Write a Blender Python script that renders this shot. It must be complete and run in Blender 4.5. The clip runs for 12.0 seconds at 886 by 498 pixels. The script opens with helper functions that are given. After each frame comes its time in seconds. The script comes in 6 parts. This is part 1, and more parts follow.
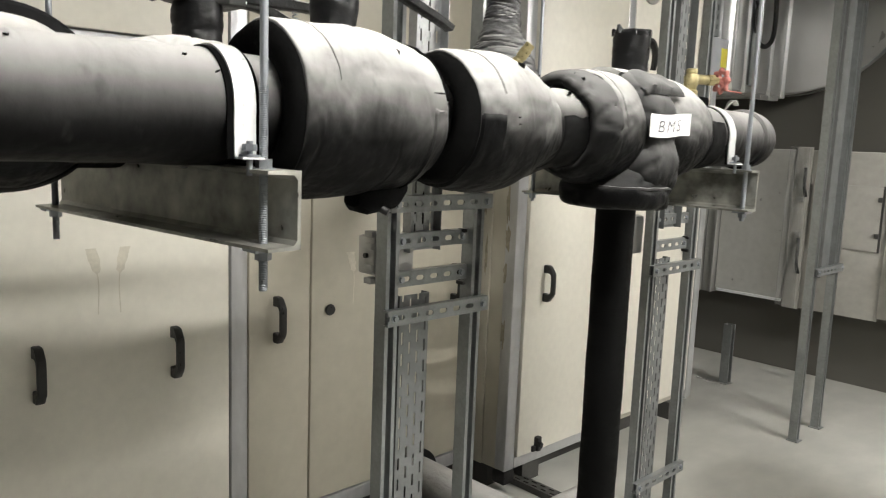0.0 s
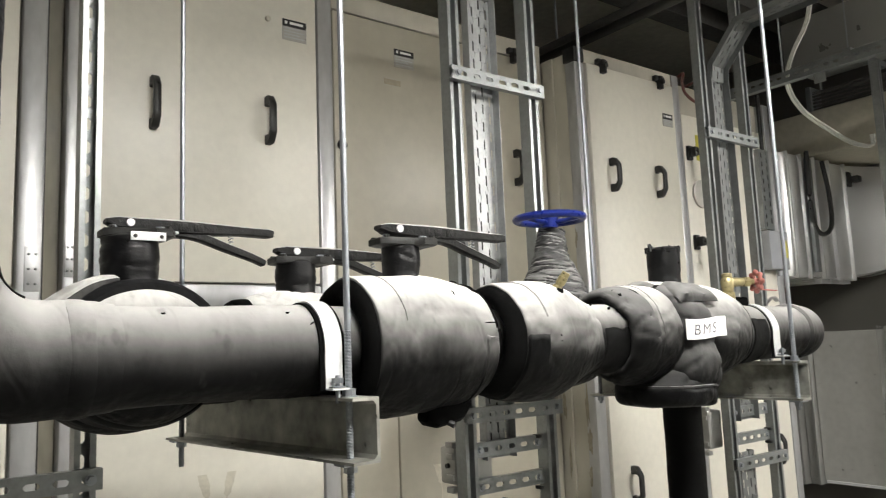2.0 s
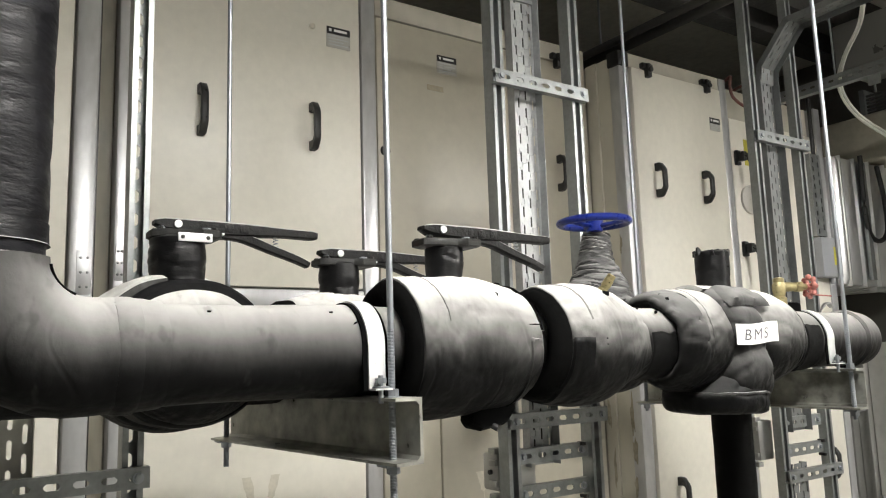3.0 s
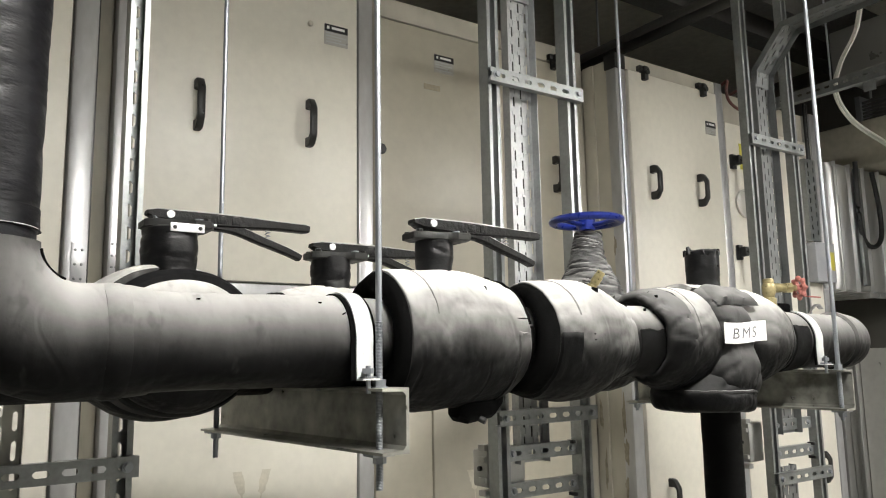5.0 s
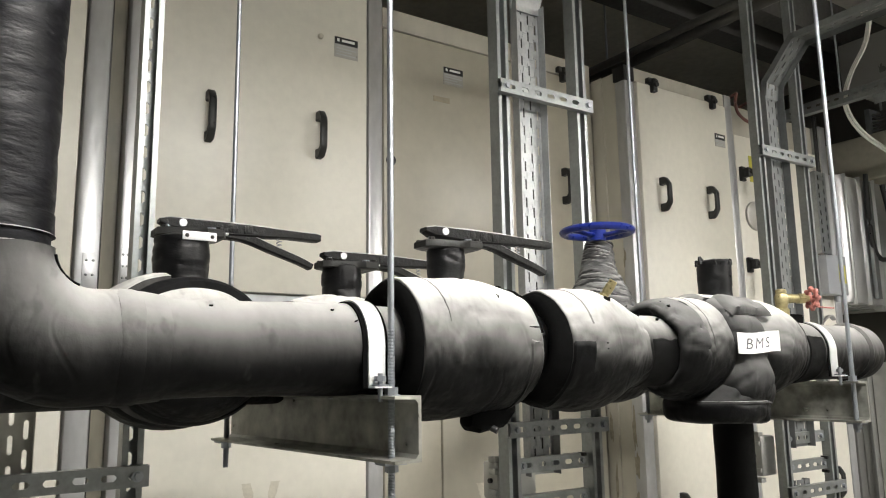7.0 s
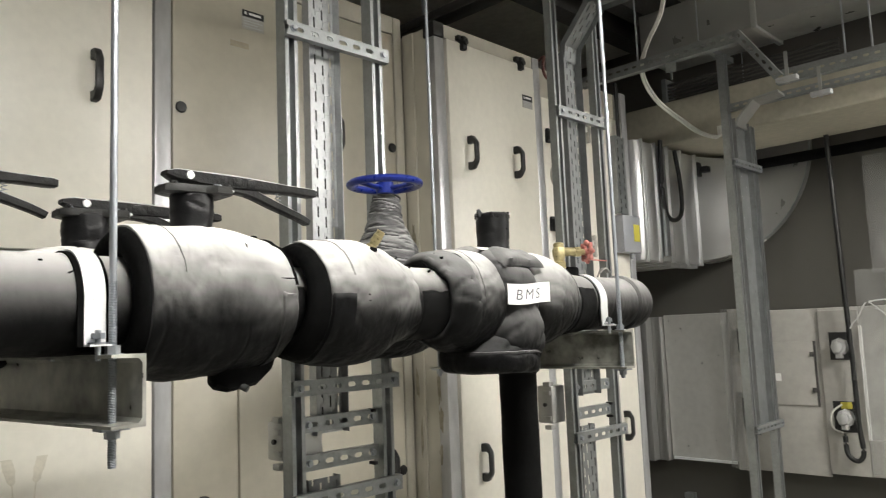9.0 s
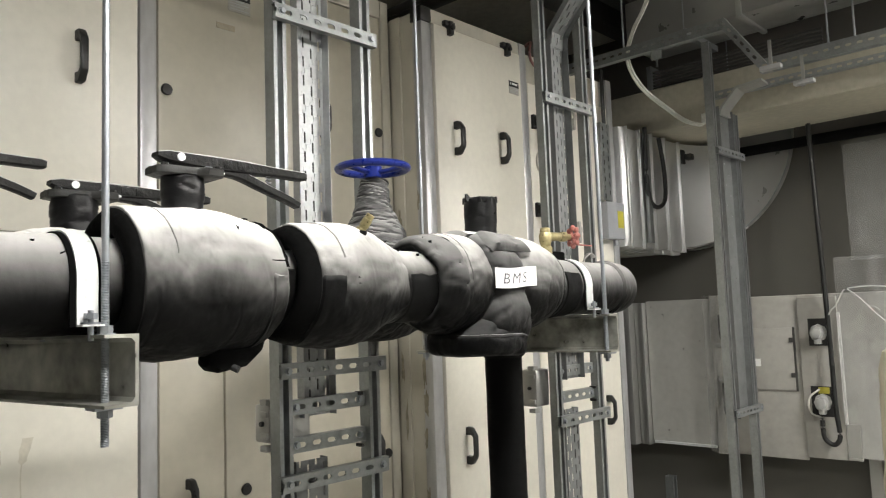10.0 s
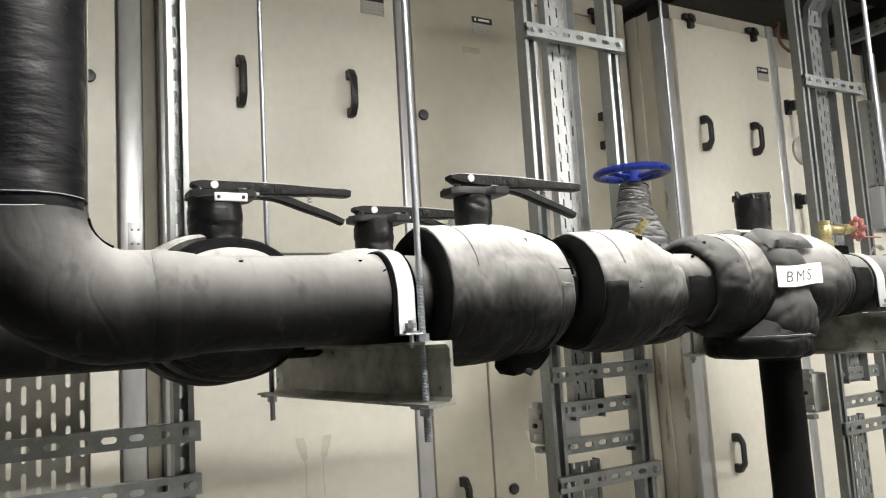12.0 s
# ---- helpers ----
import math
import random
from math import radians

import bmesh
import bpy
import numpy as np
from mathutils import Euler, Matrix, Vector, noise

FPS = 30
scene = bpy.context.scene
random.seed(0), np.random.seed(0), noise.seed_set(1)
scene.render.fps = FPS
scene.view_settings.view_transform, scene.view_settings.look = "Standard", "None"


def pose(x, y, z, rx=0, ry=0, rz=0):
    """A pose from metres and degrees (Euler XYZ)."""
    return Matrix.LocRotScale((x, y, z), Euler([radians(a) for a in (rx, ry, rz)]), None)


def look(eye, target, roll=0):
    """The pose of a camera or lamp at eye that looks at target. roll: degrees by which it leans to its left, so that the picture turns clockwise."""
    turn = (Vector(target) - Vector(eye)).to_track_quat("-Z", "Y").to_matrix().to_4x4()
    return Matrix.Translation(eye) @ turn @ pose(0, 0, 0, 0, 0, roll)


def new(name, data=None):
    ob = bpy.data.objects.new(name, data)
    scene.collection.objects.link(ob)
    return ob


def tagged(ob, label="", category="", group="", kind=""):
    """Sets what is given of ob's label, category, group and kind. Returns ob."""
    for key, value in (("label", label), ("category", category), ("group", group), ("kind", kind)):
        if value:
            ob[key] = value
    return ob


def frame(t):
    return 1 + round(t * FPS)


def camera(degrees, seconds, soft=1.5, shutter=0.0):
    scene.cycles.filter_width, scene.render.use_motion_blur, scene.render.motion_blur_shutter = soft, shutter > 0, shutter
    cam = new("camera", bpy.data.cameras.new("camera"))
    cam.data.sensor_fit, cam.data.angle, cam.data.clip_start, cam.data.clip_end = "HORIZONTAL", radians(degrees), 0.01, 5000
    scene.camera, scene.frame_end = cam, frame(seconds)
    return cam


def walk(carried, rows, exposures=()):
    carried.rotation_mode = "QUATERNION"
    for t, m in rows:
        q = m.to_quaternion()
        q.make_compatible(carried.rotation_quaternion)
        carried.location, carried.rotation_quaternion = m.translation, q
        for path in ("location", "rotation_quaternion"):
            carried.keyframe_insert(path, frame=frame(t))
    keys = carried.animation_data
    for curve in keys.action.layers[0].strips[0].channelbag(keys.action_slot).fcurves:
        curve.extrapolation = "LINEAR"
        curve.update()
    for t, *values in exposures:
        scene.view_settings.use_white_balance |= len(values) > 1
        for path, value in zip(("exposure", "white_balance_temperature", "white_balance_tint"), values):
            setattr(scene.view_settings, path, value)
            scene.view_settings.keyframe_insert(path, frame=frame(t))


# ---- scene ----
cam = camera(60.6, 12.0, soft=1.1, shutter=0.25)
PATH = [
    (0, (0.117, 0.209, 1.555), (-1.31, 1.581, 1.27), 2.2),
    (0.5, (0.277, 0.118, 1.586), (-1.144, 1.5, 1.324), -1.5),
    (1, (0.312, 0.095, 1.58), (-1.179, 1.425, 1.494), -3.3),
    (1.5, (0.335, 0.096, 1.584), (-1.19, 1.378, 1.756), -2.7),
    (2, (0.322, 0.103, 1.582), (-1.258, 1.302, 1.837), -2.3),
    (2.5, (0.315, 0.101, 1.576), (-1.321, 1.216, 1.859), -1.9),
    (3, (0.311, 0.107, 1.569), (-1.33, 1.215, 1.852), -1.8),
    (5, (0.325, 0.114, 1.552), (-1.312, 1.226, 1.841), -1.0),
    (5.5, (0.335, 0.107, 1.557), (-1.297, 1.217, 1.877), -1.2),
    (6, (0.334, 0.106, 1.55), (-1.304, 1.206, 1.88), -1.8),
    (6.5, (0.318, 0.107, 1.546), (-1.324, 1.201, 1.876), -1.1),
    (6.7, (0.314, 0.108, 1.543), (-1.33, 1.2, 1.871), -0.9),
    (8.3, (0.347, 0.179, 1.54), (-1.256, 1.34, 1.832), -2.1),
    (8.5, (0.344, 0.207, 1.533), (-1.192, 1.458, 1.807), -2.3),
    (9, (0.348, 0.264, 1.524), (-1.038, 1.69, 1.741), -2.3),
    (9.5, (0.353, 0.273, 1.521), (-0.989, 1.745, 1.701), -2.1),
    (10, (0.35, 0.247, 1.518), (-1.008, 1.704, 1.697), -2.1),
    (10.5, (0.34, 0.219, 1.525), (-1.146, 1.545, 1.714), -3.0),
    (11, (0.336, 0.182, 1.529), (-1.267, 1.361, 1.733), -3.7),
    (11.5, (0.326, 0.153, 1.528), (-1.354, 1.216, 1.742), -3.5),
    (12, (0.337, 0.138, 1.522), (-1.386, 1.129, 1.743), -3.4),
]
walk(cam, [(t, look(eye, target, roll)) for t, eye, target, roll in PATH])

# ---------------------------------------------------------------- light
world = bpy.data.worlds.new("room_world")
world.use_nodes = True
world.node_tree.nodes["Background"].inputs[0].default_value = (0.75, 0.78, 0.82, 1)
world.node_tree.nodes["Background"].inputs[1].default_value = 0.02
scene.world = world


LAMP_Z = 2.88
# First lamp fits highlights; the other two are added, unseen, for the far end.
LAMPS = ((0.52, 0.86), (1.45, 3.6), (0.80, 4.10))
GLOW = 240.0

# ---------------------------------------------------------------- materials


def mat(name, base, rough=0.5, metal=0.0, var=0.15, scale=6.0, fine=60.0, bump=0.1, dust=None, rough_var=0.15, stretch=(1, 1, 1), spec=0.5):
    """A surface with blotches at two scales, a little relief and, where asked, pale dust on what faces up."""
    m = bpy.data.materials.new(name)
    m.use_nodes = True
    nt = m.node_tree
    n, l = nt.nodes, nt.links
    b = n["Principled BSDF"]
    geo = n.new("ShaderNodeNewGeometry")
    mp = n.new("ShaderNodeMapping")
    mp.inputs["Scale"].default_value = stretch
    l.new(geo.outputs["Position"], mp.inputs[0])
    big, small = n.new("ShaderNodeTexNoise"), n.new("ShaderNodeTexNoise")
    big.inputs["Scale"].default_value, big.inputs["Detail"].default_value = scale, 5
    small.inputs["Scale"].default_value, small.inputs["Detail"].default_value = fine, 4
    for t in (big, small):
        l.new(mp.outputs[0], t.inputs["Vector"])
    add = n.new("ShaderNodeMath")
    add.operation = "ADD"
    l.new(big.outputs[0], add.inputs[0])
    l.new(small.outputs[0], add.inputs[1])
    ramp = n.new("ShaderNodeMapRange")
    ramp.inputs[1].default_value, ramp.inputs[2].default_value = 0.7, 1.3
    ramp.inputs[3].default_value, ramp.inputs[4].default_value = 1 - var, 1 + var
    l.new(add.outputs[0], ramp.inputs[0])
    mul = n.new("ShaderNodeVectorMath")
    mul.operation = "SCALE"
    mul.inputs[0].default_value = base
    l.new(ramp.outputs[0], mul.inputs["Scale"])
    colour = mul.outputs[0]
    rr = n.new("ShaderNodeMapRange")
    rr.inputs[1].default_value, rr.inputs[2].default_value = 0.3, 0.7
    rr.inputs[3].default_value, rr.inputs[4].default_value = max(0.03, rough - rough_var), min(1, rough + rough_var)
    l.new(small.outputs[0], rr.inputs[0])
    rough_out = rr.outputs[0]
    if dust:
        sep = n.new("ShaderNodeSeparateXYZ")
        l.new(geo.outputs["Normal"], sep.inputs[0])
        jit = n.new("ShaderNodeMath")
        jit.operation = "MULTIPLY_ADD"
        jit.inputs[1].default_value = 0.5
        l.new(big.outputs[0], jit.inputs[0])
        l.new(sep.outputs[2], jit.inputs[2])
        dr = n.new("ShaderNodeMapRange")
        dr.interpolation_type = "SMOOTHSTEP"
        dr.inputs[1].default_value, dr.inputs[2].default_value = dust[1], dust[2]
        dr.inputs[3].default_value, dr.inputs[4].default_value = 0.0, dust[3]
        l.new(jit.outputs[0], dr.inputs[0])
        mx = n.new("ShaderNodeMix")
        mx.data_type = "RGBA"
        l.new(dr.outputs[0], mx.inputs["Factor"])
        l.new(colour, mx.inputs["A"])
        mx.inputs["B"].default_value = (*dust[0], 1)
        colour = mx.outputs["Result"]
        mr = n.new("ShaderNodeMix")
        l.new(dr.outputs[0], mr.inputs["Factor"])
        l.new(rough_out, mr.inputs["A"])
        mr.inputs["B"].default_value = 0.9
        rough_out = mr.outputs["Result"]
    l.new(colour, b.inputs["Base Color"])
    l.new(rough_out, b.inputs["Roughness"])
    b.inputs["Metallic"].default_value = metal
    b.inputs["Specular IOR Level"].default_value = spec
    if bump:
        bp = n.new("ShaderNodeBump")
        bp.inputs["Strength"].default_value, bp.inputs["Distance"].default_value = bump, 0.004
        l.new(add.outputs[0], bp.inputs["Height"])
        l.new(bp.outputs[0], b.inputs["Normal"])
    return m


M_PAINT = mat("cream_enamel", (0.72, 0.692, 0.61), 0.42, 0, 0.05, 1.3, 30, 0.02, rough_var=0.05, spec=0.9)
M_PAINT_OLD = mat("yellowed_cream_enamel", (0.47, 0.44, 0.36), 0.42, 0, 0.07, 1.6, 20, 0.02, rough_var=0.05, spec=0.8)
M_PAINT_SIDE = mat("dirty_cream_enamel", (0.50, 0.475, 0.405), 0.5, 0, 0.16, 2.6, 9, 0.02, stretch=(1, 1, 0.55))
M_ALU = mat("aluminium_profile", (0.50, 0.505, 0.515), 0.36, 0.55, 0.10, 3, 40, 0.02, rough_var=0.06, stretch=(1, 1, 0.4))
M_GALV = mat("galvanised_steel", (0.28, 0.295, 0.295), 0.40, 0.70, 0.15, 16, 90, 0.02, rough_var=0.10)
# Two copies of one galvanised tray: shade in the darker, light in the paler.
M_TRAY_SHADED = mat("shaded_galvanised_tray", (0.20, 0.208, 0.208), 0.54, 0.6, 0.18, 16, 90, 0.03, rough_var=0.10)
M_TRAY_LIT = mat("lit_galvanised_tray", (0.36, 0.37, 0.37), 0.46, 0.6, 0.16, 16, 90, 0.03, rough_var=0.10)
# Pale olive, hardly metallic tray.
M_TRAY_OLIVE = mat("pale_olive_tray", (0.52, 0.515, 0.47), 0.6, 0.1, 0.18, 5, 40, 0.03)
M_GALV_DULL = mat("dull_galvanised_steel", (0.40, 0.40, 0.385), 0.48, 0.7, 0.10, 2.5, 30, 0.03)
M_DUCT = mat("duct_sheet", (0.74, 0.745, 0.75), 0.36, 0.92, 0.03, 2, 6, 0.0, rough_var=0.02)
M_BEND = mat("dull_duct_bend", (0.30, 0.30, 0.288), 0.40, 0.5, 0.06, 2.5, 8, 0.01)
M_PLENUM = mat("plenum_sheet", (0.56, 0.555, 0.525), 0.42, 0.35, 0.10, 2.0, 20, 0.03)
M_STEEL = mat("channel_steel", (0.37, 0.37, 0.335), 0.42, 0.75, 0.55, 9, 30, 0.08)
M_ZINC = mat("zinc_rod", (0.34, 0.36, 0.385), 0.44, 0.85, 0.05, 6, 40, 0, rough_var=0.04)


def rubber(name, pale, lo, hi, streak, wrinkle):
    """Black foam rubber under dust that lies thick on top, smeared in bands round the pipe, with scuffs and small
    creases; light from above is put into the same pale-to-black grade.
    """
    m = bpy.data.materials.new(name)
    m.use_nodes = True
    n, l = m.node_tree.nodes, m.node_tree.links
    b = n["Principled BSDF"]
    geo = n.new("ShaderNodeNewGeometry")

    def noise_at(scale, stretch, detail=4, rough=0.55):
        mp = n.new("ShaderNodeMapping")
        mp.inputs["Scale"].default_value = stretch
        l.new(geo.outputs["Position"], mp.inputs[0])
        t = n.new("ShaderNodeTexNoise")
        t.inputs["Scale"].default_value, t.inputs["Detail"].default_value, t.inputs["Roughness"].default_value = scale, detail, rough
        l.new(mp.outputs[0], t.inputs["Vector"])
        return t.outputs[0]

    def math_node(op, a, c, d=None):
        q = n.new("ShaderNodeMath")
        q.operation = op
        for k, v in enumerate((a, c, d)):
            if v is None:
                continue
            if isinstance(v, (int, float)):
                q.inputs[k].default_value = v
            else:
                l.new(v, q.inputs[k])
        return q.outputs[0]

    def mapped(v, a, c, d, f, smooth=True):
        q = n.new("ShaderNodeMapRange")
        q.interpolation_type = "SMOOTHSTEP" if smooth else "LINEAR"
        l.new(v, q.inputs[0])
        for k, w in enumerate((a, c, d, f)):
            q.inputs[k + 1].default_value = w
        return q.outputs[0]

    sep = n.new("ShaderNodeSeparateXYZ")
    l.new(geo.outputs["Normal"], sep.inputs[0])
    bands = noise_at(4.0, (0.9, 2.4, 0.9), 2)
    swipes = noise_at(6.0, (1.5, 2.6, 0.7), 1.5, 0.5)
    blot = noise_at(9.0, (0.7, 1.6, 0.7), 3.5, 0.55)
    fine = noise_at(70.0, (1, 1, 1), 5, 0.7)
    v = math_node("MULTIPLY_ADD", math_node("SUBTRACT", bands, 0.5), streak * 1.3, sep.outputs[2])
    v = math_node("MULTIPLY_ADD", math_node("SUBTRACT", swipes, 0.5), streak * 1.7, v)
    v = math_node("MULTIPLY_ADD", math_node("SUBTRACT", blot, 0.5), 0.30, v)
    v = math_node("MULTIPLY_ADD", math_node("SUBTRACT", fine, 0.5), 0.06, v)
    # Dust mixed with painted overhead light: pale on top, black underneath, by normal z.
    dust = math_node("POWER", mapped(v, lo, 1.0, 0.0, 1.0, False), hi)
    scuff = mapped(noise_at(13.0, (1.3, 2.2, 0.6), 3.5, 0.6), 0.60, 0.74, 0.0, 0.05)
    dust = math_node("MAXIMUM", dust, math_node("MULTIPLY", scuff, 0.6))
    wiped = mapped(noise_at(16.0, (1, 1.6, 1), 3), 0.60, 0.72, 0.0, 0.25)
    dust = math_node("MULTIPLY", dust, math_node("SUBTRACT", 1.0, wiped))
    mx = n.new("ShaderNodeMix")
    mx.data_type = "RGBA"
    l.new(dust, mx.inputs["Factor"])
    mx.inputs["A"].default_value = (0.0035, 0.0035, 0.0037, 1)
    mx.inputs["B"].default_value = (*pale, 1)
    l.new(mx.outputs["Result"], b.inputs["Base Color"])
    l.new(mapped(dust, 0, 0.5, 0.47, 0.9, False), b.inputs["Roughness"])
    b.inputs["Specular IOR Level"].default_value = 0.09
    h = math_node("MULTIPLY_ADD", noise_at(22.0, (1, 1, 1), 2), 1.0, math_node("MULTIPLY", fine, 0.16))
    h = math_node("MULTIPLY_ADD", noise_at(9.0, (1, 2, 1), 2), 1.0, h)
    fold = math_node("ABSOLUTE", math_node("SUBTRACT", noise_at(7.0, (1, 1.8, 1), 1), 0.5), 0)
    h = math_node("MULTIPLY_ADD", mapped(fold, 0.0, 0.05, 0.0, 1.0), 0.14, h)
    bp = n.new("ShaderNodeBump")
    bp.inputs["Strength"].default_value, bp.inputs["Distance"].default_value = wrinkle, 0.012
    l.new(h, bp.inputs["Height"])
    l.new(bp.outputs[0], b.inputs["Normal"])
    return m


# Covers get a paler top than the plain pipe, for dust and stronger light.
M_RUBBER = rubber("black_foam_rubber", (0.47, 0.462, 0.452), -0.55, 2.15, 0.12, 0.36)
M_COVER = rubber("dusty_top_lit_foam_cover", (0.82, 0.81, 0.785), -0.44, 2.2, 0.14, 0.62)
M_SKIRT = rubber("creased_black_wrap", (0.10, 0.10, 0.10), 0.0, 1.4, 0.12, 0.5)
M_WRAP = rubber("grey_dusted_top_lit_wrap", (0.27, 0.268, 0.265), -0.45, 1.7, 0.16, 0.5)
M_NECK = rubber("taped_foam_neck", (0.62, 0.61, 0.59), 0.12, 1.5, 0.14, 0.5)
M_FOAM = rubber("black_foam_shoulder", (0.014, 0.014, 0.015), -0.10, 1.3, 0.10, 0.3)
M_RUBBER_IN = mat("cut_foam_rubber", (0.0028, 0.0028, 0.0028), 0.85, 0, 0.3, 20, 120, 0.1, spec=0.05)
M_TAPE = mat("black_tape", (0.0045, 0.0045, 0.005), 0.42, 0, 0.4, 9, 40, 0.3, dust=((0.26, 0.26, 0.25), 0.85, 1.45, 0.6), stretch=(1, 1, 2.0), spec=0.28)
M_RISER = mat("dark_riser_wrap", (0.007, 0.007, 0.0085), 0.48, 0, 0.45, 9, 24, 0.9, stretch=(0.8, 0.8, 2.6), spec=0.18)
M_DROP = mat("plain_black_jacket", (0.004, 0.004, 0.004), 0.7, 0, 0.4, 5, 30, 0.3, stretch=(1, 1, 1.8), spec=0.08)
M_BONNET = mat("dusty_crinkled_tape", (0.055, 0.055, 0.056), 0.42, 0, 0.5, 14, 50, 0.9, dust=((0.40, 0.40, 0.39), 0.35, 1.25, 0.9), stretch=(1, 1, 4.0))
M_BLACK = mat("black_plastic", (0.012, 0.012, 0.012), 0.42, 0, 0.2, 20, 90, 0.05)
M_LEVER = mat("black_lever_paint", (0.006, 0.006, 0.006), 0.50, 0.0, 0.4, 60, 160, 0.35, dust=((0.58, 0.57, 0.55), 0.80, 1.25, 0.85), spec=0.22)
M_INDEX = mat("dusty_cast_plate", (0.022, 0.022, 0.021), 0.5, 0.0, 0.35, 25, 120, 0.15, dust=((0.42, 0.41, 0.39), 0.95, 1.4, 0.7), spec=0.22)
M_WHITE = mat("white_paper", (0.82, 0.82, 0.80), 0.7, 0, 0.05, 12, 60, 0.05)
M_INK = mat("marker_ink", (0.11, 0.11, 0.12), 0.7, 0, 0.2, 60, 200, 0)
M_BAND = mat("zinc_strap", (0.74, 0.75, 0.75), 0.4, 0.15, 0.05, 8, 60, 0)
M_BLUE = mat("blue_enamel", (0.010, 0.024, 0.21), 0.3, 0, 0.2, 20, 90, 0.05, rough_var=0.05)
M_RED = mat("faded_red_paint", (0.46, 0.17, 0.145), 0.5, 0, 0.2, 30, 120, 0.1)
M_REDPIPE = mat("red_pipe_paint", (0.42, 0.03, 0.025), 0.4, 0, 0.15, 8, 60, 0.05)
M_BRASS = mat("brass", (0.40, 0.345, 0.185), 0.42, 0.7, 0.25, 40, 150, 0.1)
M_FLOOR = mat("dusty_concrete_floor", (0.38, 0.377, 0.348), 0.75, 0, 0.15, 1.3, 6, 0.05, stretch=(1.3, 0.7, 1))
M_CEIL = mat("dark_soffit", (0.60, 0.58, 0.52), 0.85, 0, 0.15, 1.5, 20, 0.1)
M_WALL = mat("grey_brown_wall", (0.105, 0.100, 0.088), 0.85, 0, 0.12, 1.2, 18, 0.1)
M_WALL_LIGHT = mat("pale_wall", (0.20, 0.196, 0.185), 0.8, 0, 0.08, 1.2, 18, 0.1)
M_BEAM = mat("beige_concrete", (0.42, 0.395, 0.32), 0.8, 0, 0.15, 2, 24, 0.12)
M_PANEL = mat("grey_beige_panel", (0.37, 0.36, 0.33), 0.5, 0, 0.10, 2.5, 24, 0.04)
M_DARK = mat("dark_grey_paint", (0.055, 0.054, 0.05), 0.6, 0, 0.2, 5, 40, 0.1)
M_GREYBOX = mat("grey_plastic_box", (0.30, 0.31, 0.33), 0.5, 0, 0.06, 10, 60, 0.03)
M_SWITCH = mat("grey_switch_plastic", (0.36, 0.36, 0.35), 0.5, 0, 0.06, 10, 60, 0.03)
M_FOLD = mat("creased_clear_plastic", (0.55, 0.55, 0.54), 0.15, 0, 0.1, 20, 60, 0.05, spec=0.8)
M_YELLOW = mat("yellow_sticker", (0.50, 0.45, 0.06), 0.5, 0, 0.08, 20, 60, 0)
M_PLATE = mat("data_plate_grey", (0.46, 0.45, 0.42), 0.4, 0.3, 0.06, 20, 80, 0)
M_CABLE = mat("white_cable", (0.62, 0.62, 0.57), 0.5, 0, 0.1, 12, 60, 0)
M_SACK = mat("cream_sacking", (0.62, 0.57, 0.46), 0.85, 0, 0.12, 8, 90, 0.3)
# Grime plus the shade of the deep joint, both put into this colour.
M_JOINT = mat("grimy_shaded_joint_filler", (0.26, 0.24, 0.19), 0.6, 0, 0.30, 4, 14, 0.05, stretch=(1, 1, 0.4))
M_STAIN = mat("dried_drip", (0.60, 0.565, 0.475), 0.6, 0, 0.1, 20, 80, 0)
M_SMEAR = mat("brown_smear", (0.30, 0.27, 0.21), 0.6, 0, 0.3, 30, 90, 0)
M_GLUE = mat("brown_tape_scrap", (0.40, 0.35, 0.26), 0.6, 0, 0.15, 20, 80, 0)
M_ORANGE = mat("dull_red_hose", (0.14, 0.055, 0.045), 0.5, 0, 0.15, 20, 80, 0)


def film_mat():
    m = bpy.data.materials.new("clear_dust_sheet")
    m.use_nodes = True
    nt = m.node_tree
    b = nt.nodes["Principled BSDF"]
    b.inputs["Base Color"].default_value = (0.36, 0.36, 0.35, 1)
    b.inputs["Roughness"].default_value = 0.22
    tr = nt.nodes.new("ShaderNodeBsdfTransparent")
    mx = nt.nodes.new("ShaderNodeMixShader")
    nz = nt.nodes.new("ShaderNodeTexNoise")
    nz.inputs["Scale"].default_value, nz.inputs["Detail"].default_value = 2.2, 1.5
    bp = nt.nodes.new("ShaderNodeBump")
    bp.inputs["Strength"].default_value, bp.inputs["Distance"].default_value = 0.2, 0.03
    nt.links.new(nz.outputs[0], bp.inputs["Height"])
    nt.links.new(bp.outputs[0], b.inputs["Normal"])
    mr = nt.nodes.new("ShaderNodeMapRange")
    mr.inputs[1].default_value, mr.inputs[2].default_value = 0.3, 0.7
    mr.inputs[3].default_value, mr.inputs[4].default_value = 0.28, 0.42
    nt.links.new(nz.outputs[0], mr.inputs[0])
    nt.links.new(mr.outputs[0], mx.inputs[0])
    nt.links.new(tr.outputs[0], mx.inputs[1])
    nt.links.new(b.outputs[0], mx.inputs[2])
    nt.links.new(mx.outputs[0], nt.nodes["Material Output"].inputs[0])
    return m


M_FILM = film_mat()


def glow_mat(strength):
    m = bpy.data.materials.new("lit_lens")
    m.use_nodes = True
    b = m.node_tree.nodes["Principled BSDF"]
    b.inputs["Base Color"].default_value = (0.8, 0.8, 0.8, 1)
    b.inputs["Emission Color"].default_value = (1.0, 0.975, 0.925, 1)
    b.inputs["Emission Strength"].default_value = strength
    return m


M_GLOW = glow_mat(GLOW)

